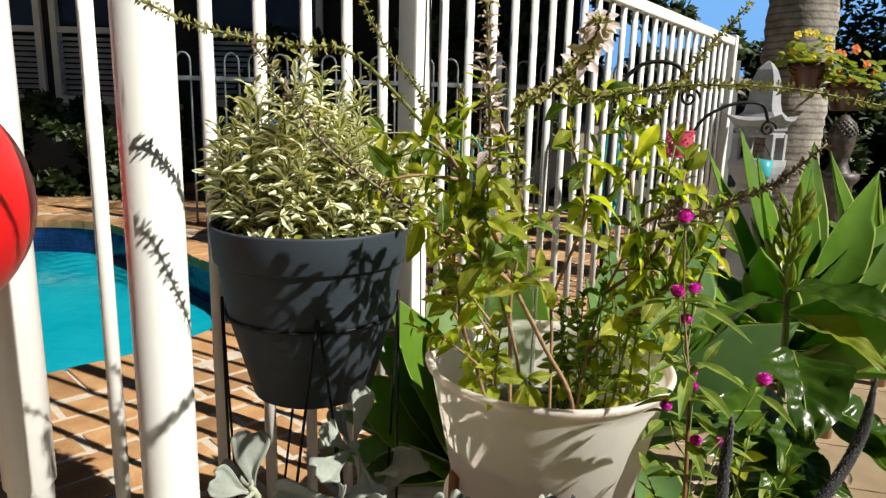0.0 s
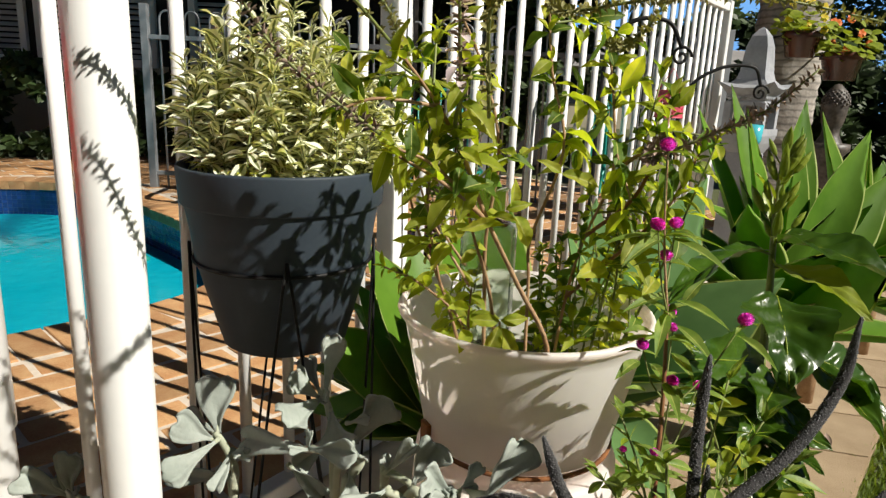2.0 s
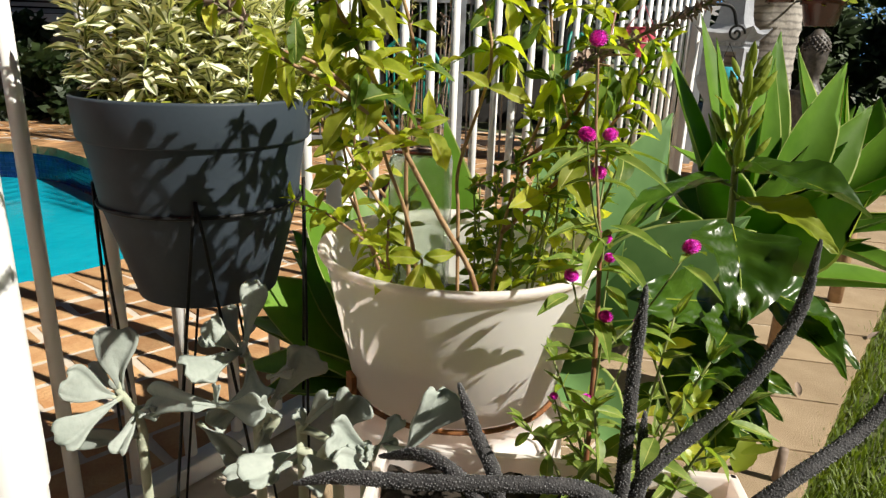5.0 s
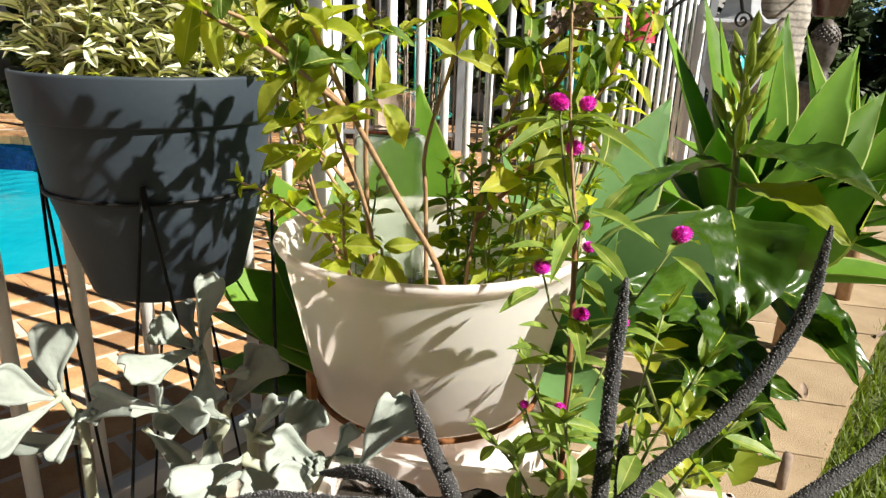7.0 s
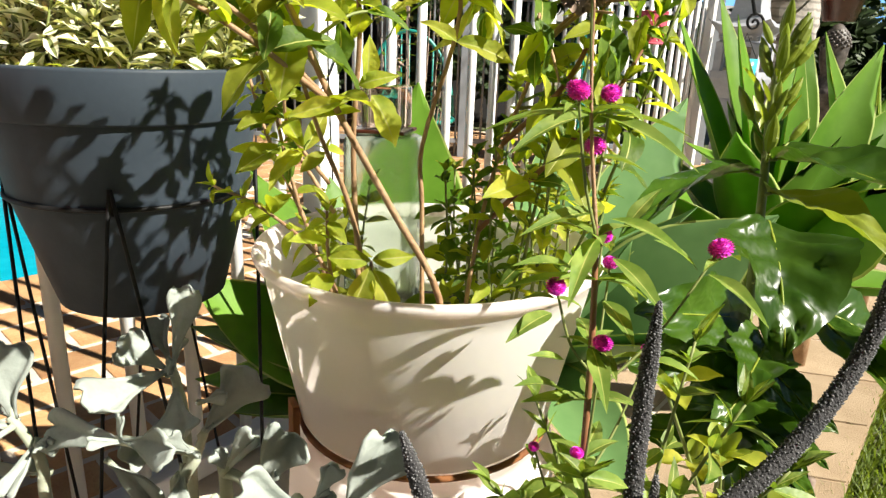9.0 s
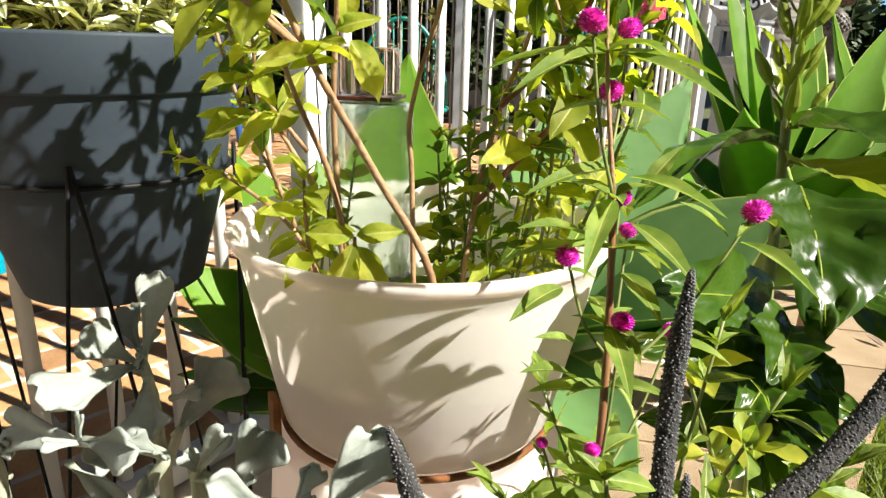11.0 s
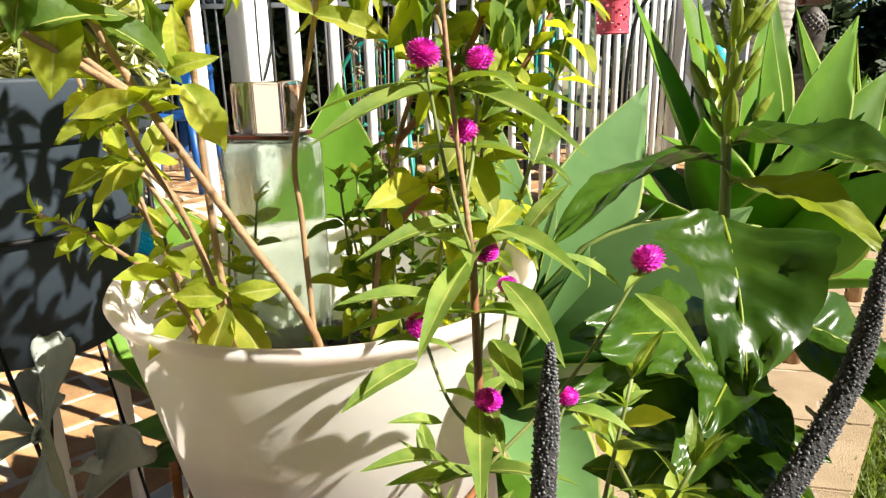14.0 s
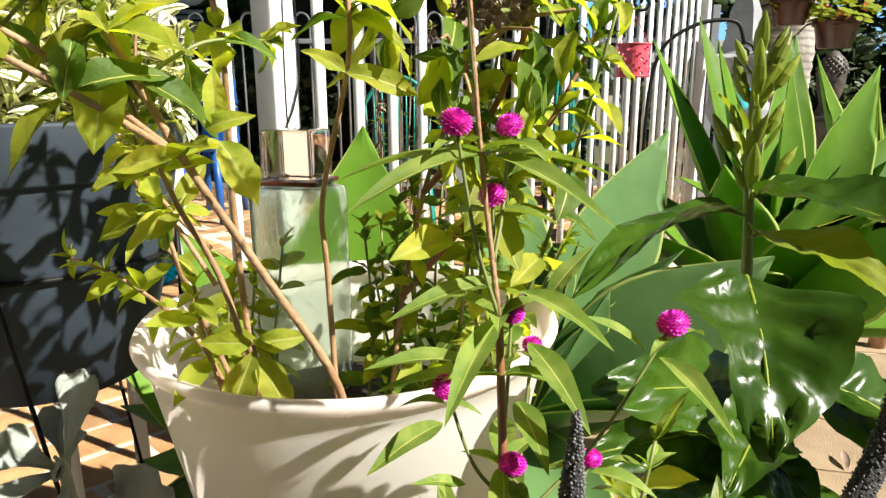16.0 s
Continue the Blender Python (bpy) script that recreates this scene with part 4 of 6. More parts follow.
def build_hibiscus():
    rng = random.Random(8)
    V = Vector
    t = thing("glossy_shrub", "young glossy-leaved shrub with a budded tip", "plant", at=(0.42, 0.74, -0.05))
    spine = [V((0.42, 0.74, -0.05)), V((0.42, 0.745, 0.25)), V((0.424, 0.75, 0.396)), V((0.430, 0.77, 0.458)), V((0.449, 0.82, 0.577)), V((0.451, 0.84, 0.672)), V((0.456, 0.85, 0.735))]
    part("stem", tube(bmesh.new(), smoothed(spine), (0.0075, 0.003), 9), M_GREENSTEM, t)
    V3 = ((0.438, 0.825, 0.618, 0.275, 0.720, 0.602, 0.052, 0.30, 0), (0.455, 0.83, 0.630, 0.545, 0.720, 0.622, 0.070, 0.35, 0), (0.452, 0.82, 0.600, 0.500, 0.690, 0.585, 0.060, 0.2, 1),
          (0.366, 0.650, 0.612, 0.350, 0.560, 0.556, 0.086, 0.25, 0), (0.432, 0.77, 0.535, 0.470, 0.595, 0.500, 0.060, 0.2, 0), (0.426, 0.76, 0.492, 0.300, 0.655, 0.531, 0.066, 0.15, 0),
          (0.424, 0.75, 0.468, 0.290, 0.650, 0.495, 0.070, 0.1, 0), (0.436, 0.70, 0.520, 0.505, 0.630, 0.490, 0.055, 0.3, 0), (0.420, 0.72, 0.457, 0.445, 0.67, 0.435, 0.034, 0.3, 0), (0.419, 0.72, 0.413, 0.331, 0.66, 0.468, 0.045, 0.2, 0),
          (0.399, 0.70, 0.478, 0.338, 0.65, 0.521, 0.04, 0.2, 0), (0.425, 0.70, 0.388, 0.440, 0.64, 0.395, 0.03, 0.2, 0), (0.424, 0.75, 0.42, 0.445, 0.655, 0.385, 0.045, 0.2, 0), (0.424, 0.75, 0.40, 0.36, 0.66, 0.39, 0.05, 0.2, 0),
          (0.424, 0.75, 0.42, 0.49, 0.70, 0.42, 0.045, 0.3, 0), (0.424, 0.75, 0.38, 0.40, 0.65, 0.36, 0.05, 0.3, 0),
          (0.420, 0.655, 0.545, 0.495, 0.640, 0.507, 0.055, 0.25, 0), (0.395, 0.685, 0.490, 0.432, 0.650, 0.462, 0.036, 0.25, 0), (0.408, 0.69, 0.425, 0.446, 0.655, 0.388, 0.034, 0.3, 0), (0.40, 0.69, 0.47, 0.35, 0.63, 0.455, 0.045, 0.3, 0),
          (0.405, 0.69, 0.50, 0.36, 0.62, 0.50, 0.05, 0.3, 0))
    for k in range(5):
        a = k * 2.4 + 0.5
        b = min(smoothed(spine), key=lambda q: abs(q.z - (0.36 + 0.018 * k)))
        e = b + V((0.085 * math.cos(a) - 0.02, 0.06 * math.sin(a) - 0.045, rng.uniform(-0.03, 0.03)))
        V3 += ((b.x, b.y, b.z, e.x, e.y, e.z, rng.uniform(0.042, 0.058), rng.uniform(0.15, 0.4), 0),)
    for bx, by, bz, tx, ty, tz, w, dr, young in V3:
        b, e = V((bx, by, bz)), V((tx, ty, tz))
        st = min(smoothed(spine), key=lambda q: (q - b).length)
        L = (e - b).length
        face = V((-0.55, -0.2, 0.8)) if tx < bx - 0.15 else V((-0.25, -0.8, 0.55)) if tx < bx - 0.1 else V((0.1, -0.35, 1))
        bm = bmesh.new()
        leaf_into(bm, aim(b, (e - b) + V((0, 0, dr * L * 0.6)), face), L, w, n=26, fold=0.42, droop=dr, peak=0.38, full=1.0 if w > 0.08 else 0.75, wave=0.10, strips=7, rng=rng, veins=0.045, lobes=0.09, teeth=0.022, pucker=0.045)
        lf = part("leaf", bm, M_YOUNG if young else M_GLOSSY, t, "pale young leaf" if young else "")
        rib_m = aim(b, (e - b) + V((0, 0, dr * L * 0.6)), face)
        rib = [rib_m @ V((L * (q - 0.12 * dr * q * q), 0, -dr * L * q * q + 0.0003)) for q in (0, 0.2, 0.4, 0.6, 0.8, 0.93)]
        part("midrib", tube(bmesh.new(), rib, (0.0013, 0.0005), 6), M_YOUNG, lf)
        part("leaf_stalk", tube(bmesh.new(), [st, b + (e - b) * 0.04], 0.0017, 6), M_GREENSTEM, t)
    tipm = [leaf_mesh("tip_leaf", M_YOUNG, 0.045, 0.014, fold=0.6, droop=-0.15), leaf_mesh("tip_leaf", M_YOUNG, 0.032, 0.010, fold=0.8, droop=0.05)]
    for k in range(13):
        p = spine[6].lerp(spine[5], rng.random() ** 0.7 * 1.4)
        a = k * 2.4
        p = p + V((math.cos(a), math.sin(a), 0)) * rng.uniform(0, 0.014)
        piece("leaf", tipm[k % 2], aim(p, V((math.cos(a) * 0.8, math.sin(a) * 0.8, 1.0)), V((math.cos(a), math.sin(a), 0)) * -1, rng.uniform(0.5, 1.0), 1.0), t)
    tipy = [leaf_mesh("young_leaf", M_BASIL_Y, 0.032, 0.017, n=8, strips=2, fold=0.5, droop=0.4, peak=0.6, wave=0.1, rng=rng), leaf_mesh("young_leaf", M_YOUNG, 0.026, 0.015, n=8, strips=2, fold=0.4, droop=-0.2, peak=0.6, wave=0.1, rng=rng)]
    bud = bmesh.new()
    lathe(bud, [(0, 0), (0.0030, 0.004), (0.0044, 0.012), (0.0034, 0.021), (0.0014, 0.027), (0, 0.030)], 10)
    me = bpy.data.meshes.new("bud")
    bud.to_mesh(me)
    bud.free()
    me.materials.append(M_YOUNG)
    for k in range(18):
        p = spine[6].lerp(spine[4], rng.random() ** 1.4 * 0.7)
        a = k * 2.1
        d = V((math.cos(a), math.sin(a), rng.uniform(0.9, 1.9))).normalized()
        q = p + d * rng.uniform(0.008, 0.030)
        part("bud_stalk", tube(bmesh.new(), [p, p.lerp(q, 0.5) + V((d.x, d.y, 0)) * 0.002, q], (0.0012, 0.001), 5), M_YOUNG, t)
        piece("bud", me, aim(q - d * 0.002, d + V((0, 0, 0.4)), (0.3, 0.2, 0.1), rng.uniform(0.8, 1.5), 1.0) @ Matrix.Rotation(radians(90), 4, "Y"), t)
    for c, n in ((V((0.292, 0.60, 0.505)), 5), (V((0.337, 0.60, 0.455)), 6), (V((0.350, 0.60, 0.392)), 6), (V((0.33, 0.63, 0.43)), 4)):
        part("shoot", tube(bmesh.new(), smoothed([V((0.40, 0.70, 0.30)), c.lerp(V((0.38, 0.66, 0.33)), 0.5), c]), (0.002, 0.0012), 6), M_GREENSTEM, t)
        for k in range(n):
            a = k * 2.4 + c.z * 40
            piece("leaf", tipy[k % 2], aim(c, V((math.cos(a), math.sin(a), rng.uniform(0.2, 1.1))), (0, 0, 1), rng.uniform(0.7, 1.15)), t)
    for k in range(6):
        a = rng.random() * 6.28
        p = V((0.40 + rng.uniform(-.06, .05), 0.70 + rng.uniform(-.04, .04), rng.uniform(0.30, 0.40)))
        piece("leaf", tipm[0], aim(p, V((math.cos(a), math.sin(a), rng.uniform(-.2, .6))), (0, 0, 1), rng.uniform(0.8, 1.3), 1.8), t)
    return t


def build_warty_succulent():
    rng = random.Random(21)
    V = Vector
    t = thing("carrion_succulent", "dark warty succulent with long curving thorny stems", "succulent", at=(0.24, 0.47, 0.40))
    arms = (([V((0.232, 0.475, 0.40)), V((0.234, 0.48, 0.473)), V((0.239, 0.50, 0.551)), V((0.240, 0.50, 0.608))], 0.0054),
            ([V((0.245, 0.475, 0.43)), V((0.250, 0.48, 0.473)), V((0.317, 0.50, 0.525)), V((0.360, 0.52, 0.578)), V((0.366, 0.52, 0.637))], 0.0057),
            ([V((0.150, 0.485, 0.42)), V((0.145, 0.49, 0.463)), V((0.132, 0.505, 0.487)), V((0.118, 0.515, 0.524))], 0.0060),
            ([V((0.150, 0.46, 0.42)), V((0.127, 0.45, 0.478)), V((0.097, 0.47, 0.493)), V((0.062, 0.50, 0.472))], 0.0052),
            ([V((0.26, 0.44, 0.43)), V((0.331, 0.45, 0.488)), V((0.401, 0.48, 0.516)), V((0.45, 0.50, 0.57))], 0.0058),
            ([V((0.236, 0.450, 0.457)), V((0.198, 0.450, 0.483)), V((0.137, 0.450, 0.487)), V((0.084, 0.455, 0.484)), V((0.038, 0.465, 0.480)), V((0.005, 0.475, 0.467))], 0.0058),
            ([V((0.247, 0.475, 0.42)), V((0.248, 0.485, 0.47)), V((0.249, 0.495, 0.515))], 0.0042))
    for pts, r in arms:
        P = smoothed(pts, 5)
        length = sum((b - a).length for a, b in zip(P, P[1:]))
        bm, rings, n = bmesh.new(), [], 18
        steps = int(length / 0.0012)
        side = None
        for i in range(steps + 1):
            s = i / steps
            p, d = bend(P, min(s, 0.9999))
            side = d.orthogonal().normalized() if side is None else (side - d * side.dot(d)).normalized()
            up = d.cross(side)
            taper = (1 - 0.25 * s) * min(1, ((1 - s) * 5.0 + 0.04)) ** 0.6
            ring = []
            for k in range(n):
                a = 2 * math.pi * k / n
                knob = rng.uniform(0.93, 1.04)
                ring.append(bm.verts.new(p + r * taper * knob * (math.cos(a) * side + math.sin(a) * up)))
            rings.append(ring)
        for a, b in zip(rings, rings[1:]):
            for k in range(n):
                bm.faces.new((a[k], a[(k + 1) % n], b[(k + 1) % n], b[k]))
        bm.faces.new(rings[-1])
        stem = part("stem", bm, M_THORNY, t)
        warts = bmesh.new()
        for i in range(int(length / 0.0021 * 13)):
            s = (i + 0.5) / (length / 0.0021 * 13)
            p, d = bend(P, min(s, 0.9999))
            e = d.orthogonal().normalized()
            a = i * 2.39996 + rng.uniform(-.25, .25)
            q = math.cos(a) * e + math.sin(a) * d.cross(e)
            taper = (1 - 0.25 * s) * min(1, ((1 - s) * 5.0 + 0.04)) ** 0.6
            m = aim(p + q * r * taper * 0.97, q + d * 0.3) @ Matrix.Scale(rng.uniform(0.3, 0.68), 4)
            base = [warts.verts.new(m @ Vector((0, 0.0011 * math.cos(b), 0.0011 * math.sin(b)))) for b in (0, 1.257, 2.513, 3.77, 5.027)]
            mid = [warts.verts.new(m @ Vector((0.0010, 0.0008 * math.cos(b), 0.0008 * math.sin(b)))) for b in (0, 1.257, 2.513, 3.77, 5.027)]
            tip = warts.verts.new(m @ Vector((0.0016, 0, 0)))
            for k in range(5):
                warts.faces.new((base[k], base[(k + 1) % 5], mid[(k + 1) % 5], mid[k]))
                warts.faces.new((mid[k], mid[(k + 1) % 5], tip))
        tagged(part("wart", warts, M_WART, stem), "pale grey wart tips", kind="stuff")
    return t


def spoon_into(bm, m, L, W, rng):
    """A felted leaf: a narrow base widening to a blunt, cusped and crumpled end."""
    n, S = 14, 5
    ph, cup, roll = rng.random() * 6, rng.uniform(0.05, 0.4), rng.uniform(-0.15, 0.2)
    rows = []
    for i in range(n + 1):
        t = i / n
        w = 0.5 * W * (0.14 + 1.12 * max(0, t - 0.08) ** 1.1) * (1 if t < 0.78 else max(0.0, 1 - ((t - 0.78) / 0.27) ** 2.4) ** 0.5)
        row = []
        for k in range(-S, S + 1):
            u = k / S
            x = L * (t + 0.03 * t ** 4 * math.cos(4 * u + ph))
            z = w * cup * u * u + roll * L * t * t + 0.07 * W * t * math.sin(4.2 * u + 3 * t + ph) + 0.05 * W * t ** 3 * math.sin(8 * u + 2 * ph) + 0.05 * W * math.sin(7 * t + ph) * abs(u)
            row.append(bm.verts.new(m @ Vector((x, w * u * (1 + 0.12 * math.sin(8 * t + ph * (2 if k > 0 else 3))), z))))
        rows.append(row)
    for a, b in zip(rows, rows[1:]):
        for k in range(2 * S):
            bm.faces.new((a[k], a[k + 1], b[k + 1], b[k]))
    return bm


def build_silver_plant(rows, stems, at):
    rng = random.Random(int(at[0] * 1000))
    t = thing("silver_kalanchoe", "silver-grey felted succulent with spoon-shaped leaves", "succulent", at=at, group="silver succulents")
    V = Vector
    for st in stems:
        P = [V((st[0][0], st[0][1], at[2]))] + [V(p) for p in st]
        part("stem", tube(bmesh.new(), smoothed(P), (0.0058, 0.004), 9), M_FELTSTEM, t)
    for bx, by, bz, tx, ty, tz, w in rows:
        b, e = V((bx, by, bz)), V((tx, ty, tz))
        v = e - b
        L = max(v.length, 0.03)
        bm = bmesh.new()
        up = V((0.25, -0.80, 0.50)) if abs(v.normalized().dot(V((0.25, -0.8, 0.5)))) < 0.9 else V((0.3, 0.6, 1))
        spoon_into(bm, aim(b, v + V((0, 0, 0.1 * L)), up) @ Matrix.Rotation(rng.uniform(-0.3, 0.35), 4, "X"), L * 1.05, w, rng)
        ob = part("leaf", bm, M_FELT, t)
        so = ob.modifiers.new("thick", "SOLIDIFY")
        so.thickness = 0.0022
        if rng.random() < 0.45:
            sm = bmesh.new()
            q = V((rng.uniform(-1, 1), rng.uniform(-1, 0.6), rng.uniform(0.1, 1)))
            spoon_into(sm, aim(b, q, (rng.uniform(-1, 1), -0.5, 0.5)), rng.uniform(0.018, 0.028), rng.uniform(0.011, 0.018), rng)
            ob = part("leaf", sm, M_FELT, t)
            so = ob.modifiers.new("thick", "SOLIDIFY")
            so.thickness = 0.002
        part("leaf_stalk", tube(bmesh.new(), [b - v * 0.12, b + v * 0.16], (0.0032, 0.0022), 7), M_FELTSTEM, t)
    return t


# ---- paving and lawn ----
def brick_mesh(name, lx, ly, lz, mat, seed):
    rng = random.Random(seed)
    bm = box(bmesh.new(), (-lx / 2, -ly / 2, -lz), (lx / 2, ly / 2, 0), bevel=0.004)
    for v in bm.verts:
        v.co += Vector((rng.uniform(-1, 1), rng.uniform(-1, 1), 0)) * 0.0018
    me = bpy.data.meshes.new(name)
    bm.to_mesh(me)
    bm.free()
    me.materials.append(mat)
    return me


def in_pool(a, b, grow):
    (a0, b0), (a1, b1), r = POOL_LO, POOL_HI, POOL_R
    da, db = max(a0 + r - a, 0, a - (a1 - r)), max(b0 + r - b, 0, b - (b1 - r))
    return math.hypot(da, db) < r + grow


def build_paving():
    rng = random.Random(2)
    t = thing("pavement", "orange clay brick paving round the pool", "paving", kind="structure")
    inner = pool_outline(0.014)
    ca, cb = -2.6, 2.9
    lo, hi = (-8.0, -0.60), (4.0, 7.6)
    outer = []
    for a, b in inner:
        da, db = a - ca, b - cb
        k = min(((hi[0] if da > 0 else lo[0]) - ca) / da if abs(da) > 1e-6 else 1e9, ((hi[1] if db > 0 else lo[1]) - cb) / db if abs(db) > 1e-6 else 1e9)
        outer.append((ca + da * k, cb + db * k))
    bed = ring_sheet(bmesh.new(), [pool_at(a, b, -0.003) for a, b in inner], [pool_at(a, b, -0.003) for a, b in outer])
    part("mortar_bed", bed, M_MORTAR, t, smooth=False)
    whole = [brick_mesh("brick", 0.214, 0.101, 0.045, M_BRICK, k) for k in range(4)]
    far = bmesh.new()
    pitch_a, pitch_b = 0.233, 0.118
    for j in range(-5, 62):
        for i in range(-30, 18):
            a, b = (i + 0.5 * (j % 2)) * pitch_a, -0.13 + j * pitch_b
            if in_pool(a, b, 0.29) or a > 3.9 or a < -7.5 or b > 7.3:
                continue
            if (FENCE_M.inverted() @ pool_at(a, b)).y < 0.05:
                continue
            m = POOL_M @ pose(a, b, rng.uniform(-0.002, 0.0015), rng.uniform(-.5, .5), rng.uniform(-.4, .4), rng.uniform(-1.2, 1.2))
            if -1.3 < a < 0.75 and b < 1.2:
                piece("brick", whole[rng.randrange(4)], m, t)
            else:
                box(far, (-0.107, -0.0505, -0.04), (0.107, 0.0505, 0), m)
    ob = part("far_bricks", far, M_BRICK, t, smooth=False)
    ob["kind"] = "stuff"
    return t


def build_coping():
    rng = random.Random(4)
    t = thing("pool_coping", "edge of orange clay bricks laid round the pool", "pool coping", kind="structure")
    me = [brick_mesh("brick", 0.235, 0.108, 0.06, M_BRICK, 20 + k) for k in range(3)]
    out = [Vector((*p, 0)) for p in pool_outline(0.118)]
    out.append(out[0])
    pos = 0.0
    for p, q in zip(out, out[1:]):
        d = (q - p).length
        if d < 1e-4:
            continue
        while pos < d:
            c = p.lerp(q, pos / d)
            if c.x > -4.2:
                nrm = (q - p).normalized().cross(Vector((0, 0, 1)))
                ang = math.degrees(math.atan2(nrm.y, nrm.x))
                piece("brick", me[rng.randrange(3)], POOL_M @ pose(c.x, c.y, rng.uniform(0.0, 0.004), 0, 0, ang + rng.uniform(-1, 1)), t)
            pos += 0.117
        pos -= d
    return t


EDGE_D = Vector((0.646, 0.763, 0)).normalized()
EDGE_0 = Vector((0.86, 1.154, 0))
JOINT_D = Vector((-0.968, 0.25, 0)).normalized()


def build_path():
    """Sandy concrete pavers with a straight edge along the lawn."""
    rng = random.Random(6)
    t = thing("path", "sandy concrete paver path beside the lawn", "path", kind="structure")
    meshes = []
    for k in range(4):
        bm = bmesh.new()
        u, v = EDGE_D * 0.2475, JOINT_D * 0.395
        base = [Vector((0, 0, 0)), u, u + v, v]
        lo = [bm.verts.new(p + Vector((0, 0, -0.055))) for p in base]
        hi = [bm.verts.new(p) for p in base]
        bm.faces.new(hi if (u.cross(v)).z > 0 else hi[::-1])
        for i in range(4):
            bm.faces.new((lo[i], lo[(i + 1) % 4], hi[(i + 1) % 4], hi[i]))
        bmesh.ops.recalc_face_normals(bm, faces=bm.faces)
        bmesh.ops.bevel(bm, geom=[e for e in bm.edges if e.verts[0].co.z > -0.01 and e.verts[1].co.z > -0.01], offset=0.004, segments=2, affect="EDGES")
        me = bpy.data.meshes.new("paver")
        bm.to_mesh(me)
        bm.free()
        me.materials.append(M_SLAB)
        meshes.append(me)
    for i in range(-6, 16):
        for j in range(2):
            p = EDGE_0 + EDGE_D * (i * 0.2515 + 0.06 - 0.12 * j) + JOINT_D * (j * 0.40)
            piece("paver", meshes[rng.randrange(4)], Matrix.Translation(p + Vector((0, 0, rng.uniform(-0.002, 0.002)))), t)
    return t


def build_bed():
    """Dark garden earth under the agaves and pots."""
    bm = bmesh.new()
    q = [Vector((-1.2, 0.33, 0)), Vector((0.6, 0.33, 0)), EDGE_0 + EDGE_D * -0.9 + JOINT_D * 0.6, EDGE_0 + EDGE_D * 3.4 + JOINT_D * 0.6, fence_at(3.4, -0.03), fence_at(-1.8, -0.03)]
    vs = [bm.verts.new((p.x, p.y, -0.004)) for p in q]
    bm.faces.new(vs)
    return tagged(obj("garden_bed", bm, M_SOIL, False), "dark garden earth between path and fence", "soil", kind="structure")


def build_grass():
    rng = random.Random(9)
    co, faces = [], []
    for k in range(16000):
        far = rng.random() ** 2.2
        along = -0.7 + 5.5 * far
        out = -0.012 + (0.35 + 2.2 * far) * rng.random() ** 1.5
        p = EDGE_0 + EDGE_D * along - JOINT_D * out
        h, w = rng.uniform(0.03, 0.075), rng.uniform(0.0015, 0.003)
        a = rng.random() * 6.28
        lean = Vector((math.cos(a), math.sin(a), 0)) * h * rng.uniform(0.1, 0.7)
        s = Vector((-math.sin(a), math.cos(a), 0)) * w
        z = Vector((0, 0, 1))
        n = len(co)
        g = Vector((p.x, p.y, -0.052))
        co += [g - s, g + s, g + z * h * 0.6 + lean * 0.4 + s * 0.8, g + z * h * 0.6 + lean * 0.4 - s * 0.8, g + z * h * 0.9 + lean]
        faces += [(n, n + 1, n + 2, n + 3), (n + 3, n + 2, n + 4)]
    me = bpy.data.meshes.new("grass")
    me.from_pydata([tuple(c) for c in co], [], faces)
    me.materials.append(M_GRASS)
    return tagged(new("grass", me), "sunlit green lawn grass along the path", "grass", kind="stuff")


# ---- pots' neighbours ----
def build_trough():
    t = thing("planter", "white plastic planter full of dark soil", "planter", at=(0.20, 0.49, -0.03))
    bm = bmesh.new()
    m = pose(0.195, 0.485, 0, 0, 0, -8)
    for lo, hi in (((-0.15, -0.085, -0.03), (-0.142, 0.085, 0.425)), ((0.142, -0.085, -0.03), (0.15, 0.085, 0.425)), ((-0.15, -0.085, -0.03), (0.15, -0.077, 0.425)), ((-0.15, 0.077, -0.03), (0.15, 0.085, 0.425))):
        box(bm, lo, hi, m, 0.002)
    part("body", bm, M_WHITE_POT, t, smooth=False)
    bm = bmesh.new()
    bmesh.ops.create_grid(bm, x_segments=30, y_segments=18, size=1, matrix=m @ Matrix.Translation((0, 0, 0.405)) @ Matrix.Diagonal((0.141, 0.076, 1, 1)))
    for v in bm.verts:
        v.co.z += 0.012 * noise.noise(v.co * 40) + 0.006 * noise.noise(v.co * 110)
    part("soil", bm, M_SOIL, t, "dark crumbly soil")
    return t


def build_lower_pot():
    t = thing("plant_pot", "upturned white plastic pot under the white tub", "plant pot", at=WP + Vector((0, 0, -0.03)))
    part("body", lathe(bmesh.new(), [(0.146, 0.03), (0.122, 0.375), (0.118, 0.380), (0.104, 0.381), (0.102, 0.3785), (0, 0.3785)], 56, WP), M_WHITE_POT, t)
    part("rim", lathe(bmesh.new(), [(0.146, -0.03), (0.153, -0.03), (0.155, 0.0), (0.152, 0.028), (0.146, 0.031)], 56, WP), M_WHITE_POT, t, "thick rolled rim standing on the ground")
    return t


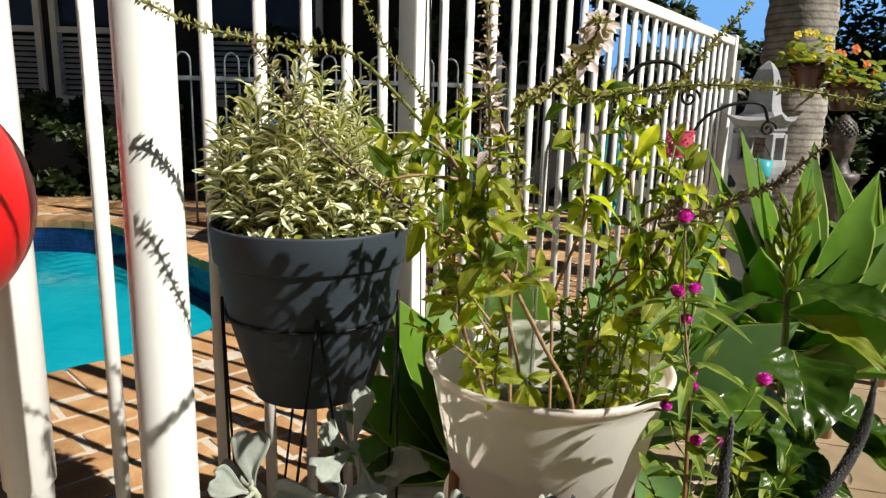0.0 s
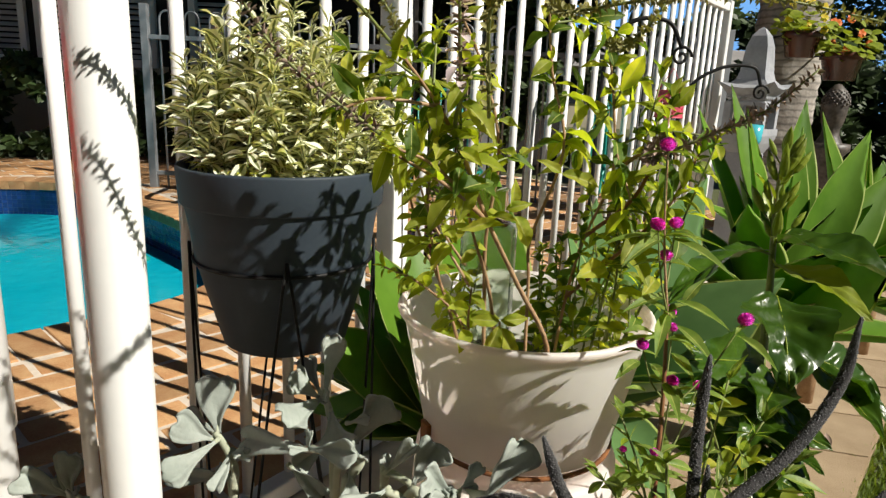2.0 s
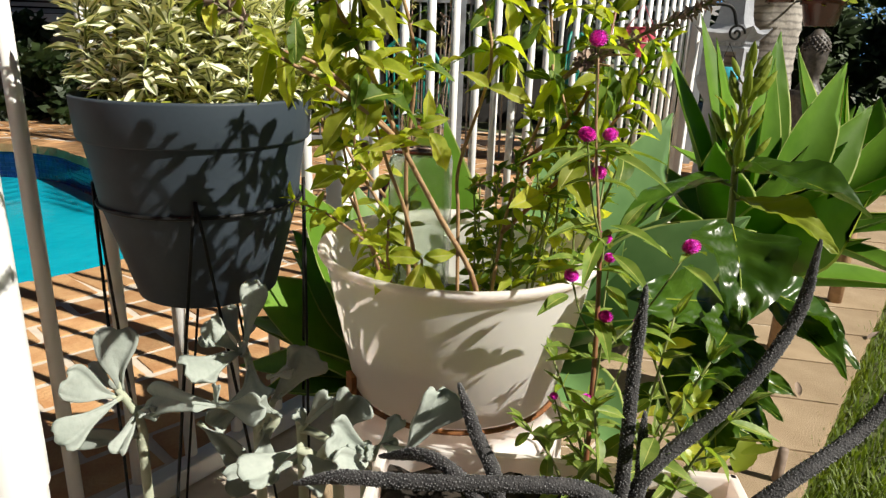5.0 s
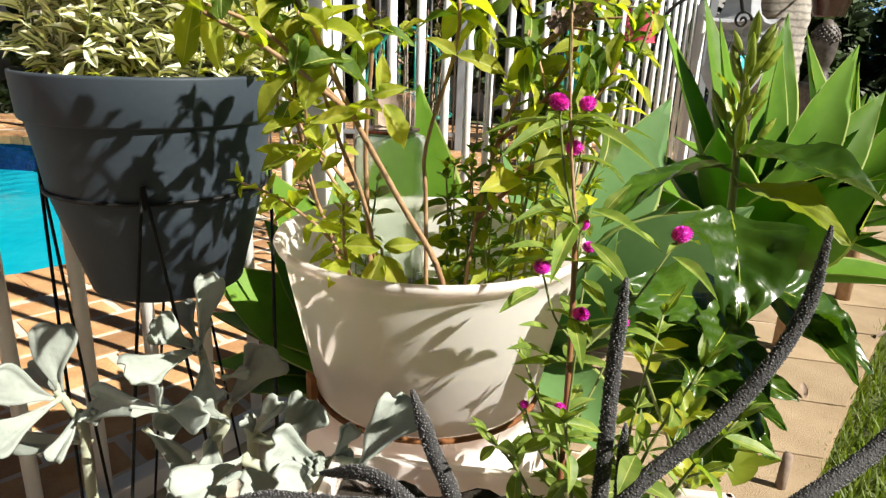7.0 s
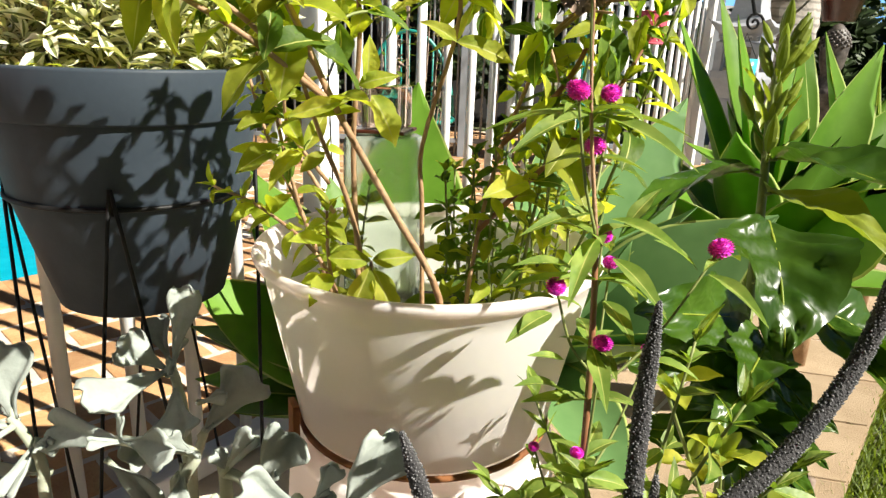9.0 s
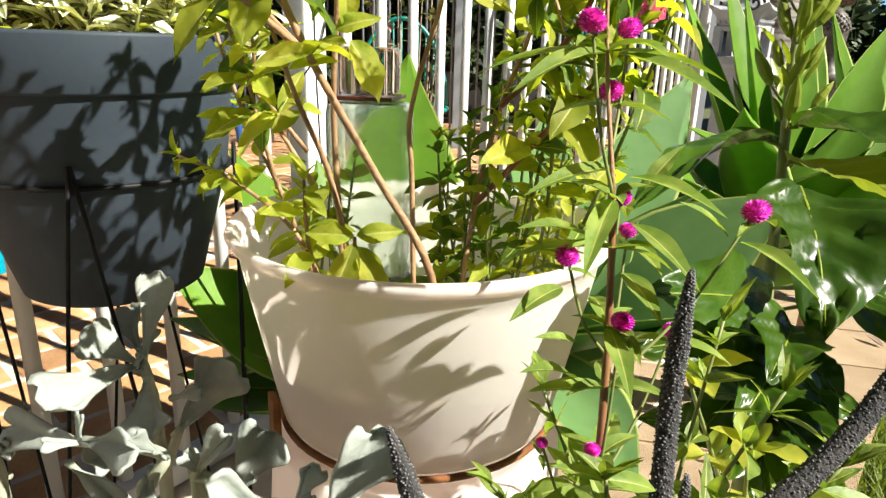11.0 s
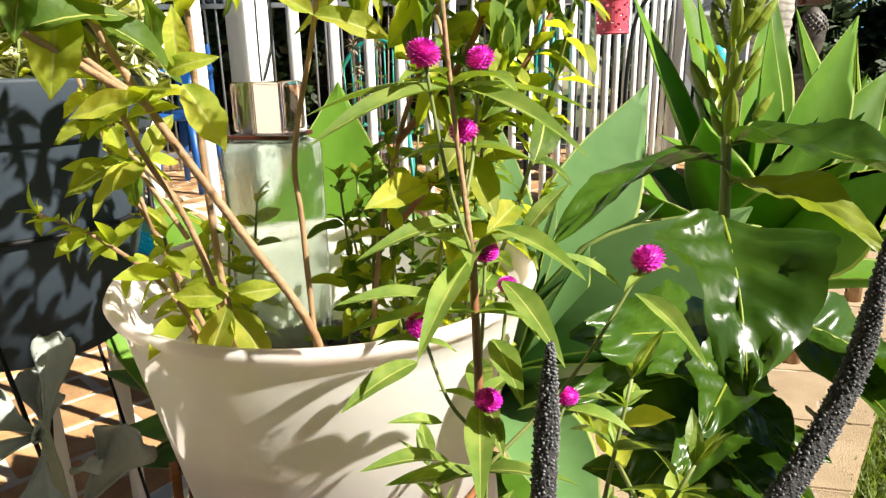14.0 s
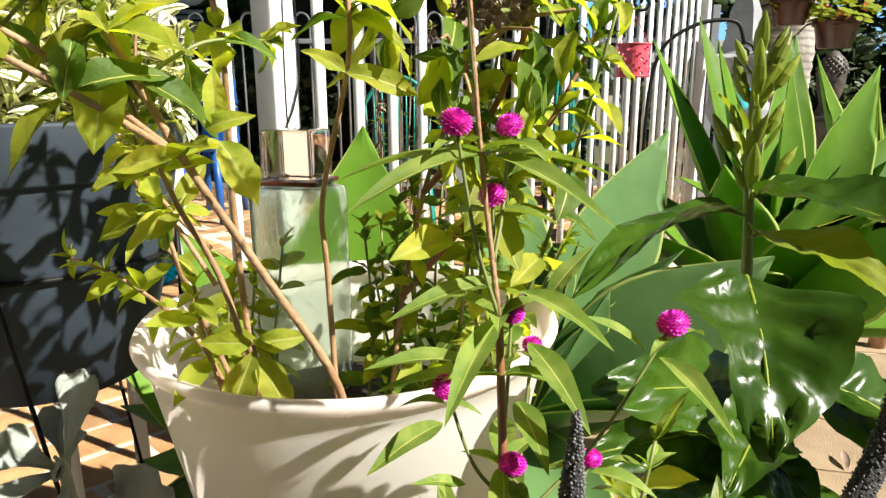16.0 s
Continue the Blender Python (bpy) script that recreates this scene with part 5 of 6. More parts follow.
def build_rusty_ring():
    t = thing("pot_trivet", "rusty iron pot trivet under the white tub", "pot stand", at=WP + Vector((0, 0, 0.38)))
    ring = [WP + Vector((0.1125 * math.cos(a), 0.1125 * math.sin(a), 0.3985)) for a in (2 * math.pi * i / 56 for i in range(57))]
    part("ring", tube(bmesh.new(), ring, 0.0028, 8, False), M_RUST, t)
    for deg in (205, 20, 105):
        a = radians(deg)
        c = WP + Vector((0.122 * math.cos(a), 0.122 * math.sin(a), 0))
        part("prong", box(bmesh.new(), (-0.003, -0.009, 0.378), (0.003, 0.009, 0.428), Matrix.Translation(c) @ Matrix.Rotation(a, 4, "Z"), 0.001), M_RUST, t, smooth=False)
    return t


def build_bottle():
    t = thing("plastic_bottle", "upturned clear plastic bottle feeding water into the pot", "bottle", at=(0.09, 0.79, 0.468))
    m = pose(0.088, 0.80, 0, 0, 0, -14)
    body = box(bmesh.new(), (-0.0315, -0.026, 0.470), (0.0315, 0.026, 0.644), m, 0.009)
    part("body", body, M_CLOUDY, t, "cloudy bottle body with droplets")
    core = box(bmesh.new(), (-0.030, -0.0245, 0.4715), (0.030, 0.0245, 0.6425), m, 0.008)
    bmesh.ops.reverse_faces(core, faces=core.faces)
    part("inner_wall", core, M_CLOUDY, t)
    rng = random.Random(17)
    drops = bmesh.new()
    for k in range(260):
        u, z = rng.uniform(-0.030, 0.030), 0.64 - 0.13 * rng.random() ** 1.6
        bmesh.ops.create_icosphere(drops, subdivisions=1, radius=rng.uniform(0.0004, 0.0011), matrix=m @ Matrix.Translation((u * 0.88, -0.0262, z)))
    tagged(part("droplet", drops, M_DROPS, t), "clear water droplets", kind="stuff")
    part("base", box(bmesh.new(), (-0.020, -0.020, 0.650), (0.020, 0.020, 0.686), m, 0.003), M_BROWNISH, t, "clear brownish upper end")
    part("seam", box(bmesh.new(), (-0.024, -0.022, 0.6455), (0.024, 0.022, 0.6488), m, 0.001), M_TERRA, t, smooth=False)
    return t


# ---- things by the fence and beyond ----
def build_hook(pts, label):
    t = thing("shepherd_hook", label, "garden hook", at=(pts[0][0], pts[0][1], -0.05), group="garden hooks")
    part("rod", tube(bmesh.new(), smoothed(pts, 8), 0.0055, 8), M_BLACK, t)
    e = Vector(pts[-1])
    curl = [e + Vector((0.028 * (1 - k / 26) * math.cos(k * 0.42), 0, 0.028 * (1 - k / 26) * math.sin(k * 0.42) - 0.02)) for k in range(24)]
    part("curl", tube(bmesh.new(), curl, 0.004, 8), M_BLACK, t)
    return t


def build_pink_lantern():
    c = Vector((0.63, 1.80, 0))
    t = thing("candle_lantern", "small pink pierced-metal lantern hanging from a hook", "lantern", at=c + Vector((0, 0, 0.745)))
    bm = bmesh.new()
    n, rows, r = 36, 14, 0.036
    for j in range(rows):
        for i in range(n):
            if 0 < j < rows - 1 and (i + 2 * j) % 3 == 0 and (i // 3 + j) % 2 == 0:
                continue
            q = []
            for di, dj in ((0, 0), (1, 0), (1, 1), (0, 1)):
                a, z = 2 * math.pi * (i + di) / n, 0.745 + 0.068 * (j + dj) / rows
                q.append(bm.verts.new(c + Vector((r * math.cos(a), r * math.sin(a), z))))
            bm.faces.new(q)
    bmesh.ops.remove_doubles(bm, verts=bm.verts, dist=1e-5)
    part("shade", bm, M_LACE, t, smooth=False)
    for z in (0.745, 0.813):
        ring = [c + Vector((r * math.cos(a), r * math.sin(a), z)) for a in (2 * math.pi * i / 32 for i in range(33))]
        part("rim", tube(bmesh.new(), ring, 0.002, 6, False), M_LACE, t)
    part("hanger", tube(bmesh.new(), [c + Vector((-0.034, 0, 0.813)), c + Vector((0, 0, 0.87)), c + Vector((0.034, 0, 0.813))], 0.0013, 6), M_LACE, t)
    return t


def build_cup():
    c = Vector((1.05, 2.2, 0))
    t = thing("tealight_cup", "turquoise glass tealight cup hanging from a hook", "cup", at=c + Vector((0, 0, 0.655)))
    part("cup", lathe(bmesh.new(), [(0, 0.655), (0.024, 0.655), (0.030, 0.67), (0.032, 0.72), (0.030, 0.72), (0.027, 0.67), (0, 0.66)], 24, c), M_CUP, t)
    part("hanger", tube(bmesh.new(), [c + Vector((-0.03, 0, 0.72)), c + Vector((-0.01, 0, 0.79)), c + Vector((0.03, 0, 0.72))], 0.0013, 6), M_BLACK, t)
    return t


def build_hose():
    t = thing("garden_hose", "teal garden hose looped over the pool fence", "hose", at=fence_at(1.2, 0.03, 0.45))
    rng = random.Random(13)
    for k in range(7):
        a, w, lo = 1.2 + rng.uniform(-.05, .05), rng.uniform(0.03, 0.07), rng.uniform(0.40, 0.55)
        top = rng.uniform(0.74, 0.82)
        pts = [fence_at(a + w * math.cos(u), 0.028 + 0.004 * k, (top + lo) / 2 + (top - lo) / 2 * math.sin(u)) for u in (2 * math.pi * i / 20 for i in range(21))]
        part("loop", tube(bmesh.new(), pts, 0.0055, 7, False), M_TEAL, t)
    return t


def build_cable():
    t = thing("cable", "thin black cable tied to the fence post", "cable", at=fence_at(0, -0.03, 0.6))
    p = [fence_at(-0.03, -0.024, 0.63), fence_at(-0.01, -0.028, 0.655), fence_at(0.012, -0.030, 0.70), fence_at(0.026, -0.028, 0.76), fence_at(0.020, -0.027, 0.95), fence_at(0.012, -0.027, 1.2)]
    part("wire", tube(bmesh.new(), smoothed(p, 6), 0.0016, 6), M_BLACK, t)
    p = [fence_at(0.0, -0.026, 0.10), fence_at(0.006, -0.026, 0.4), fence_at(-0.004, -0.026, 0.7), fence_at(0.004, -0.026, 1.0), fence_at(0.0, -0.026, 1.25)]
    part("wire", tube(bmesh.new(), smoothed(p, 6), 0.0011, 6), M_BLACK, t)
    return t


def build_hoop_fence():
    t = thing("hoop_fence", "grey steel loop-top pool fence beyond the paving", "fence", at=(0.2, 4.75, -0.05))
    for k in range(23):
        x = -1.9 + 0.17 * k
        pts = [(x, 4.75, 0.0)] + [(x + 0.05 - 0.05 * math.cos(u), 4.75, 1.15 + 0.06 * math.sin(u)) for u in (math.pi * i / 8 for i in range(9))] + [(x + 0.1, 4.75, 0.0)]
        part("hoop", tube(bmesh.new(), pts, 0.0075, 7), M_GREYSTEEL, t)
    for z in (0.09, 1.02):
        part("rail", box(bmesh.new(), (-2.0, 4.735, z), (2.0, 4.765, z + 0.03), bevel=0.003), M_GREYSTEEL, t, smooth=False)
    for x in (-2.0, 0.35, 2.0):
        part("post", box(bmesh.new(), (x - 0.025, 4.725, -0.05), (x + 0.025, 4.775, 1.25), bevel=0.003), M_GREYSTEEL, t, smooth=False)
    return t


def build_blue_chair():
    x, y = -1.11, 4.15
    t = thing("garden_chair", "narrow blue plastic garden chair beside the pool", "chair", at=(x, y, 0))
    part("seat", box(bmesh.new(), (x - 0.11, y - 0.24, 0.40), (x + 0.11, y + 0.22, 0.435), bevel=0.012), M_BLUE, t)
    part("backrest", box(bmesh.new(), (x - 0.11, y + 0.20, 0.42), (x + 0.11, y + 0.235, 0.80), bevel=0.012), M_BLUE, t)
    for sx in (-1, 1):
        for sy in (-1, 1):
            part("leg", tube(bmesh.new(), [(x + sx * 0.115, y + sy * 0.23, 0), (x + sx * 0.09, y + sy * 0.2, 0.41)], (0.018, 0.026), 8), M_BLUE, t)
        part("armrest", tube(bmesh.new(), smoothed([(x + sx * 0.10, y - 0.2, 0.42), (x + sx * 0.115, y - 0.2, 0.62), (x + sx * 0.115, y + 0.1, 0.65), (x + sx * 0.105, y + 0.21, 0.66)], 5), 0.018, 8), M_BLUE, t)
    return t


def build_wire_chair():
    x, y = 0.03, 3.2
    t = thing("wire_chair", "teal wire garden chair with a rounded back", "chair", at=(x, y, 0))
    hoop = [(x + 0.2 * math.cos(u), y + 0.06, 0.42 + 0.36 * math.sin(u)) for u in (math.pi * i / 20 for i in range(21))]
    part("back_hoop", tube(bmesh.new(), hoop, 0.009, 8), M_TEAL, t)
    for k in range(-5, 6):
        u = k * 0.034
        part("back_wire", tube(bmesh.new(), [(x + u, y + 0.06, 0.42), (x + u * 1.05, y + 0.06, 0.42 + 0.36 * math.sqrt(max(0, 1 - (u / 0.2) ** 2)))], 0.004, 6), M_TEAL, t)
    ring = [(x + 0.2 * math.cos(u), y - 0.12 + 0.2 * math.sin(u), 0.42) for u in (2 * math.pi * i / 32 for i in range(33))]
    part("seat_ring", tube(bmesh.new(), ring, 0.009, 8, False), M_TEAL, t)
    for k in range(-5, 6):
        u = k * 0.034
        h = 0.2 * math.sqrt(max(0, 1 - (u / 0.2) ** 2))
        part("seat_wire", tube(bmesh.new(), [(x + u, y - 0.12 - h, 0.42), (x + u, y - 0.12 + h, 0.42)], 0.004, 6), M_TEAL, t)
    for sx in (-1, 1):
        for sy in (-1, 1):
            part("leg", tube(bmesh.new(), [(x + sx * 0.17, y - 0.12 + sy * 0.17, 0), (x + sx * 0.13, y - 0.12 + sy * 0.14, 0.42)], 0.008, 8), M_TEAL, t)
    return t


def build_palm():
    c = Vector((2.06, 4.05, 0))
    t = thing("palm_tree", "grey ringed palm trunk carrying hung flower pots", "palm tree", at=c + Vector((0, 0, -0.05)))
    prof, z, k = [], -0.05, 0
    rng = random.Random(31)
    while z < 4.5:
        r = 0.185 + 0.02 * math.exp(-z * 2) + rng.uniform(-0.006, 0.006)
        prof += [(r + 0.006, z), (r, z + 0.03)]
        z += rng.uniform(0.05, 0.09)
    part("trunk", lathe(bmesh.new(), prof, 28, c), M_BARK, t)
    crown = bmesh.new()
    for i in range(16):
        a = i * 2.4
        top = c + Vector((0, 0, 4.5))
        for j in range(24):
            s = j / 24
            p = top + Vector((math.cos(a), math.sin(a), 0)) * 2.2 * s + Vector((0, 0, 0.9 * s - 1.8 * s * s))
            for sd in (-1, 1):
                leaf_into(crown, aim(p, Vector((-math.sin(a) * sd + math.cos(a) * 0.6, math.cos(a) * sd + math.sin(a) * 0.6, -0.4))), 0.55, 0.035, n=3)
    part("crown", crown, M_TREELEAF, t, "green feathery fronds")
    return t


def build_hung_pot(c, r, h, blooms, label, seed):
    rng = random.Random(seed)
    c = Vector(c)
    t = thing("hanging_pot", label, "flower pot", at=c, group="pots on the palm")
    part("pot", lathe(bmesh.new(), [(0, 0), (r * 0.68, 0), (r * 0.9, h * 0.72), (r, h * 0.74), (r * 1.02, h), (r * 0.93, h), (r * 0.85, h * 0.75)], 32, c), M_TERRA, t)
    part("soil", lathe(bmesh.new(), [(r * 0.9, h * 0.9), (0, h * 0.93)], 24, c), M_SOIL, t)
    part("bracket", tube(bmesh.new(), smoothed([c + Vector((0, 0.45, h * 0.9)), c + Vector((0, r * 1.05, h * 0.9)), c + Vector((0, r * 1.03, 0.0))], 4), 0.006, 7), M_BLACK, t)
    lv = leaf_mesh("leaf", M_YOUNG, 0.05, 0.048, fold=0.15, droop=0.3, peak=0.55, full=0.5)
    for k in range(110):
        a, u = k * 2.4, math.sqrt(rng.random())
        p = c + Vector((r * 1.35 * u * math.cos(a), r * 1.25 * u * math.sin(a), h + rng.uniform(-0.05, 0.19) * (1.2 - u)))
        piece("leaf", lv, aim(p, Vector((math.cos(a), math.sin(a), rng.uniform(-.5, .6))), (0, -0.6, 1), rng.uniform(0.7, 1.2)), t)
    pet = leaf_mesh("petal", blooms, 0.024, 0.022, n=4, fold=0.1, droop=0.2, peak=0.6, full=0.5)
    for k in range(9):
        a, u = k * 2.1 + seed, math.sqrt(rng.random())
        p = c + Vector((r * u * math.cos(a), r * u * math.sin(a) - 0.03, h + rng.uniform(-0.02, 0.17)))
        for j in range(5):
            b = j * 2 * math.pi / 5
            piece("petal", pet, aim(p, Vector((math.cos(b), -0.15, math.sin(b))), (0, -1, 0.2)), t)
    return t


def diamond_rows(bm, rows, c):
    """A four-sided tapering body standing corner-on: rows of (half diagonal, height, lift of the corners)."""
    rings = []
    for r, z, lift in rows:
        ring = []
        for k in range(16):
            u, v = k % 4 / 4, math.pi / 2 * (k // 4)
            p = Vector((math.cos(v), math.sin(v), 0)).lerp(Vector((math.cos(v + math.pi / 2), math.sin(v + math.pi / 2), 0)), u) * r
            ring.append(bm.verts.new(c + p + Vector((0, 0, z + lift * abs(1 - 2 * u) ** 2.5))))
        rings.append(ring)
    for lower, upper in zip(rings, rings[1:]):
        for k in range(16):
            bm.faces.new((lower[k], lower[(k + 1) % 16], upper[(k + 1) % 16], upper[k]))
    bm.faces.new(rings[-1])
    bm.faces.new(rings[0][::-1])
    return bm


def build_stone_lantern():
    c = Vector((1.492, 3.18, 0.0))
    t = thing("stone_lantern", "grey cast-stone garden lantern with flared roof and pointed top", "garden ornament", at=c + Vector((0, 0, -0.05)))
    part("base", diamond_rows(bmesh.new(), ((0.15, -0.05, 0), (0.15, 0.05, 0), (0.10, 0.09, 0), (0.09, 0.55, 0), (0.125, 0.60, 0), (0.14, 0.635, 0), (0.14, 0.665, 0)), c), M_STONE, t, smooth=False)
    for k in range(4):
        p = c + Vector((0.108 * math.cos(k * math.pi / 2), 0.108 * math.sin(k * math.pi / 2), 0))
        part("pillar", box(bmesh.new(), (-0.017, -0.017, 0.664), (0.017, 0.017, 0.786), Matrix.Translation(p) @ Matrix.Rotation(math.pi / 4, 4, "Z"), 0.003), M_STONE, t, smooth=False)
    part("lintel", diamond_rows(bmesh.new(), ((0.126, 0.770, 0), (0.126, 0.785, 0), (0.115, 0.792, 0), (0.13, 0.815, 0)), c), M_STONE, t, smooth=False)
    beads = bmesh.new()
    for k in range(4):
        for i in range(7):
            v = k * math.pi / 2
            p = Vector((math.cos(v), math.sin(v), 0)).lerp(Vector((math.cos(v + math.pi / 2), math.sin(v + math.pi / 2), 0)), (i + 0.5) / 7) * 0.124
            bmesh.ops.create_icosphere(beads, subdivisions=1, radius=0.0075, matrix=Matrix.Translation(c + p + Vector((0, 0, 0.803))))
    part("bead_moulding", beads, M_STONE, t)
    part("roof", diamond_rows(bmesh.new(), ((0.12, 0.814, 0), (0.165, 0.836, 0.025), (0.180, 0.846, 0.032), (0.165, 0.850, 0.022), (0.12, 0.862, 0.006), (0.092, 0.888, 0), (0.080, 0.925, 0), (0.074, 0.975, 0), (0.066, 1.035, 0), (0.048, 1.08, 0), (0.022, 1.108, 0), (0.004, 1.12, 0)), c), M_STONE, t, smooth=False)
    return t


def build_bust():
    c = Vector((1.985, 3.35, 0.04))
    bm = bmesh.new()
    lathe(bm, [(0.062, 0.56), (0.042, 0.60), (0.038, 0.63), (0.050, 0.66), (0.057, 0.70), (0.061, 0.75), (0.055, 0.79), (0.038, 0.82), (0.017, 0.845), (0, 0.85)], 28, c)
    for i in range(120):
        z = i / 120
        a = i * 2.39996
        el = z * 1.45
        p = c + Vector((0.061 * math.cos(a) * math.cos(el), 0.061 * math.sin(a) * math.cos(el), 0.745 + 0.085 * math.sin(el)))
        if p.y < c.y - 0.03 and p.z < 0.77:
            continue
        bmesh.ops.create_icosphere(bm, subdivisions=1, radius=0.0085, matrix=Matrix.Translation(p))
    tagged(obj("statue", bm, M_HEAD), "dark stone statue head with knobbed hair", "statue")
    t = thing("pedestal", "dark stone pedestal carrying a statue", "pedestal", at=c + Vector((0, 0, -0.05)))
    part("column", lathe(bmesh.new(), [(0.11, -0.09), (0.11, 0.03), (0.08, 0.06), (0.075, 0.50), (0.10, 0.53), (0.10, 0.56), (0, 0.56)], 20, c), M_HEAD, t)
    return t


def build_dry_shrub():
    """A potted shrub with faded flower heads on the paving beyond the fence."""
    rng = random.Random(41)
    c = Vector((0.08, 2.34, 0))
    t = thing("potted_shrub", "straggly potted shrub with faded brown flower heads", "plant", at=c)
    part("pot", lathe(bmesh.new(), [(0, 0.0), (0.10, 0.0), (0.14, 0.24), (0.152, 0.245), (0.155, 0.28), (0.142, 0.28), (0.13, 0.22)], 32, c), M_TERRA, t)
    part("soil", lathe(bmesh.new(), [(0.135, 0.255), (0, 0.262)], 24, c), M_SOIL, t)
    leaf = leaf_mesh("leaf", M_TREELEAF, 0.045, 0.016, fold=0.4, droop=0.35, rng=rng)
    fresh = leaf_mesh("leaf", M_BASIL_D, 0.04, 0.015, fold=0.3, droop=0.3, rng=rng)
    for k in range(13):
        a = k * 2.39996
        top = c + Vector((0.17 * math.cos(a) * rng.uniform(0.3, 1), 0.14 * math.sin(a) * rng.uniform(0.3, 1), rng.uniform(0.66, 0.96)))
        axis = smoothed([c + Vector((0.04 * math.cos(a), 0.04 * math.sin(a), 0.25)), c.lerp(top, 0.55) + Vector((0.02 * math.cos(a), 0, 0.06)), top], 5)
        stem = part("stem", tube(bmesh.new(), axis, (0.0035, 0.0018), 6), M_SPENT, t)
        for i in range(12):
            p, d = bend(axis, 0.25 + 0.7 * i / 12)
            b = i * 2.4
            piece("leaf", rng.choice((leaf, fresh)), aim(p, Vector((math.cos(b), math.sin(b), rng.uniform(-.4, .6))), (0, 0, 1), rng.uniform(0.6, 1.1)), stem)
        head = bmesh.new()
        for i in range(26):
            q = Vector((rng.gauss(0, 1), rng.gauss(0, 1), rng.gauss(0, 1))).normalized()
            leaf_into(head, aim(top + q * 0.006, q, (0, 0, 1)), rng.uniform(0.012, 0.024), 0.009, n=3)
        part("flower_head", head, rng.choice((M_SPENT, M_BUD)), stem)
    return t


def leaf_cloud(name, blobs, n, size, mat, label, category, kind="", seed=1, trunk=None):
    """Foliage: many small leaves in uneven clumps inside the given (centre, radii)."""
    rng = random.Random(seed)
    co, faces = [], []
    clumps = []
    for c, r in blobs:
        for _ in range(26):
            d = Vector((rng.gauss(0, 1), rng.gauss(0, 1), rng.gauss(0, 1))).normalized() * rng.uniform(0.45, 1.0)
            clumps.append((Vector(c) + Vector((d.x * r[0], d.y * r[1], d.z * r[2])), min(r) * rng.uniform(0.22, 0.5)))
    for _ in range(n):
        c, r = rng.choice(clumps)
        d = Vector((rng.gauss(0, 1), rng.gauss(0, 1), rng.gauss(0, 1))).normalized() * r * rng.random() ** 0.4
        p = c + d
        if p.z < -0.03:
            continue
        u = Vector((rng.gauss(0, 1), rng.gauss(0, 1), rng.gauss(0, 0.7))).normalized()
        v = u.orthogonal().normalized() * size * rng.uniform(0.2, 0.35)
        u *= size * rng.uniform(0.6, 1.2)
        k = len(co)
        co += [p, p + u * 0.5 + v, p + u, p + u * 0.5 - v]
        faces.append((k, k + 1, k + 2, k + 3))
    me = bpy.data.meshes.new("foliage")
    me.from_pydata([tuple(c) for c in co], [], faces)
    me.materials.append(mat)
    if trunk:
        t = thing(name, label, category, at=trunk[0])
        part("trunk", tube(bmesh.new(), smoothed(trunk, 6), (0.22, 0.10), 12), M_BARK, t)
        for k, (c, r) in enumerate(blobs[:5]):
            part("limb", tube(bmesh.new(), smoothed([trunk[-1], Vector(trunk[-1]).lerp(Vector(c), 0.6) + Vector((0, 0, 0.2)), c], 4), (0.09, 0.03), 8), M_BARK, t)
        ob = new("crown", me)
        hang(ob, t)
        ob["kind"] = "stuff"
        return t
    ob = new(name, me)
    return tagged(ob, label, category, kind=kind)


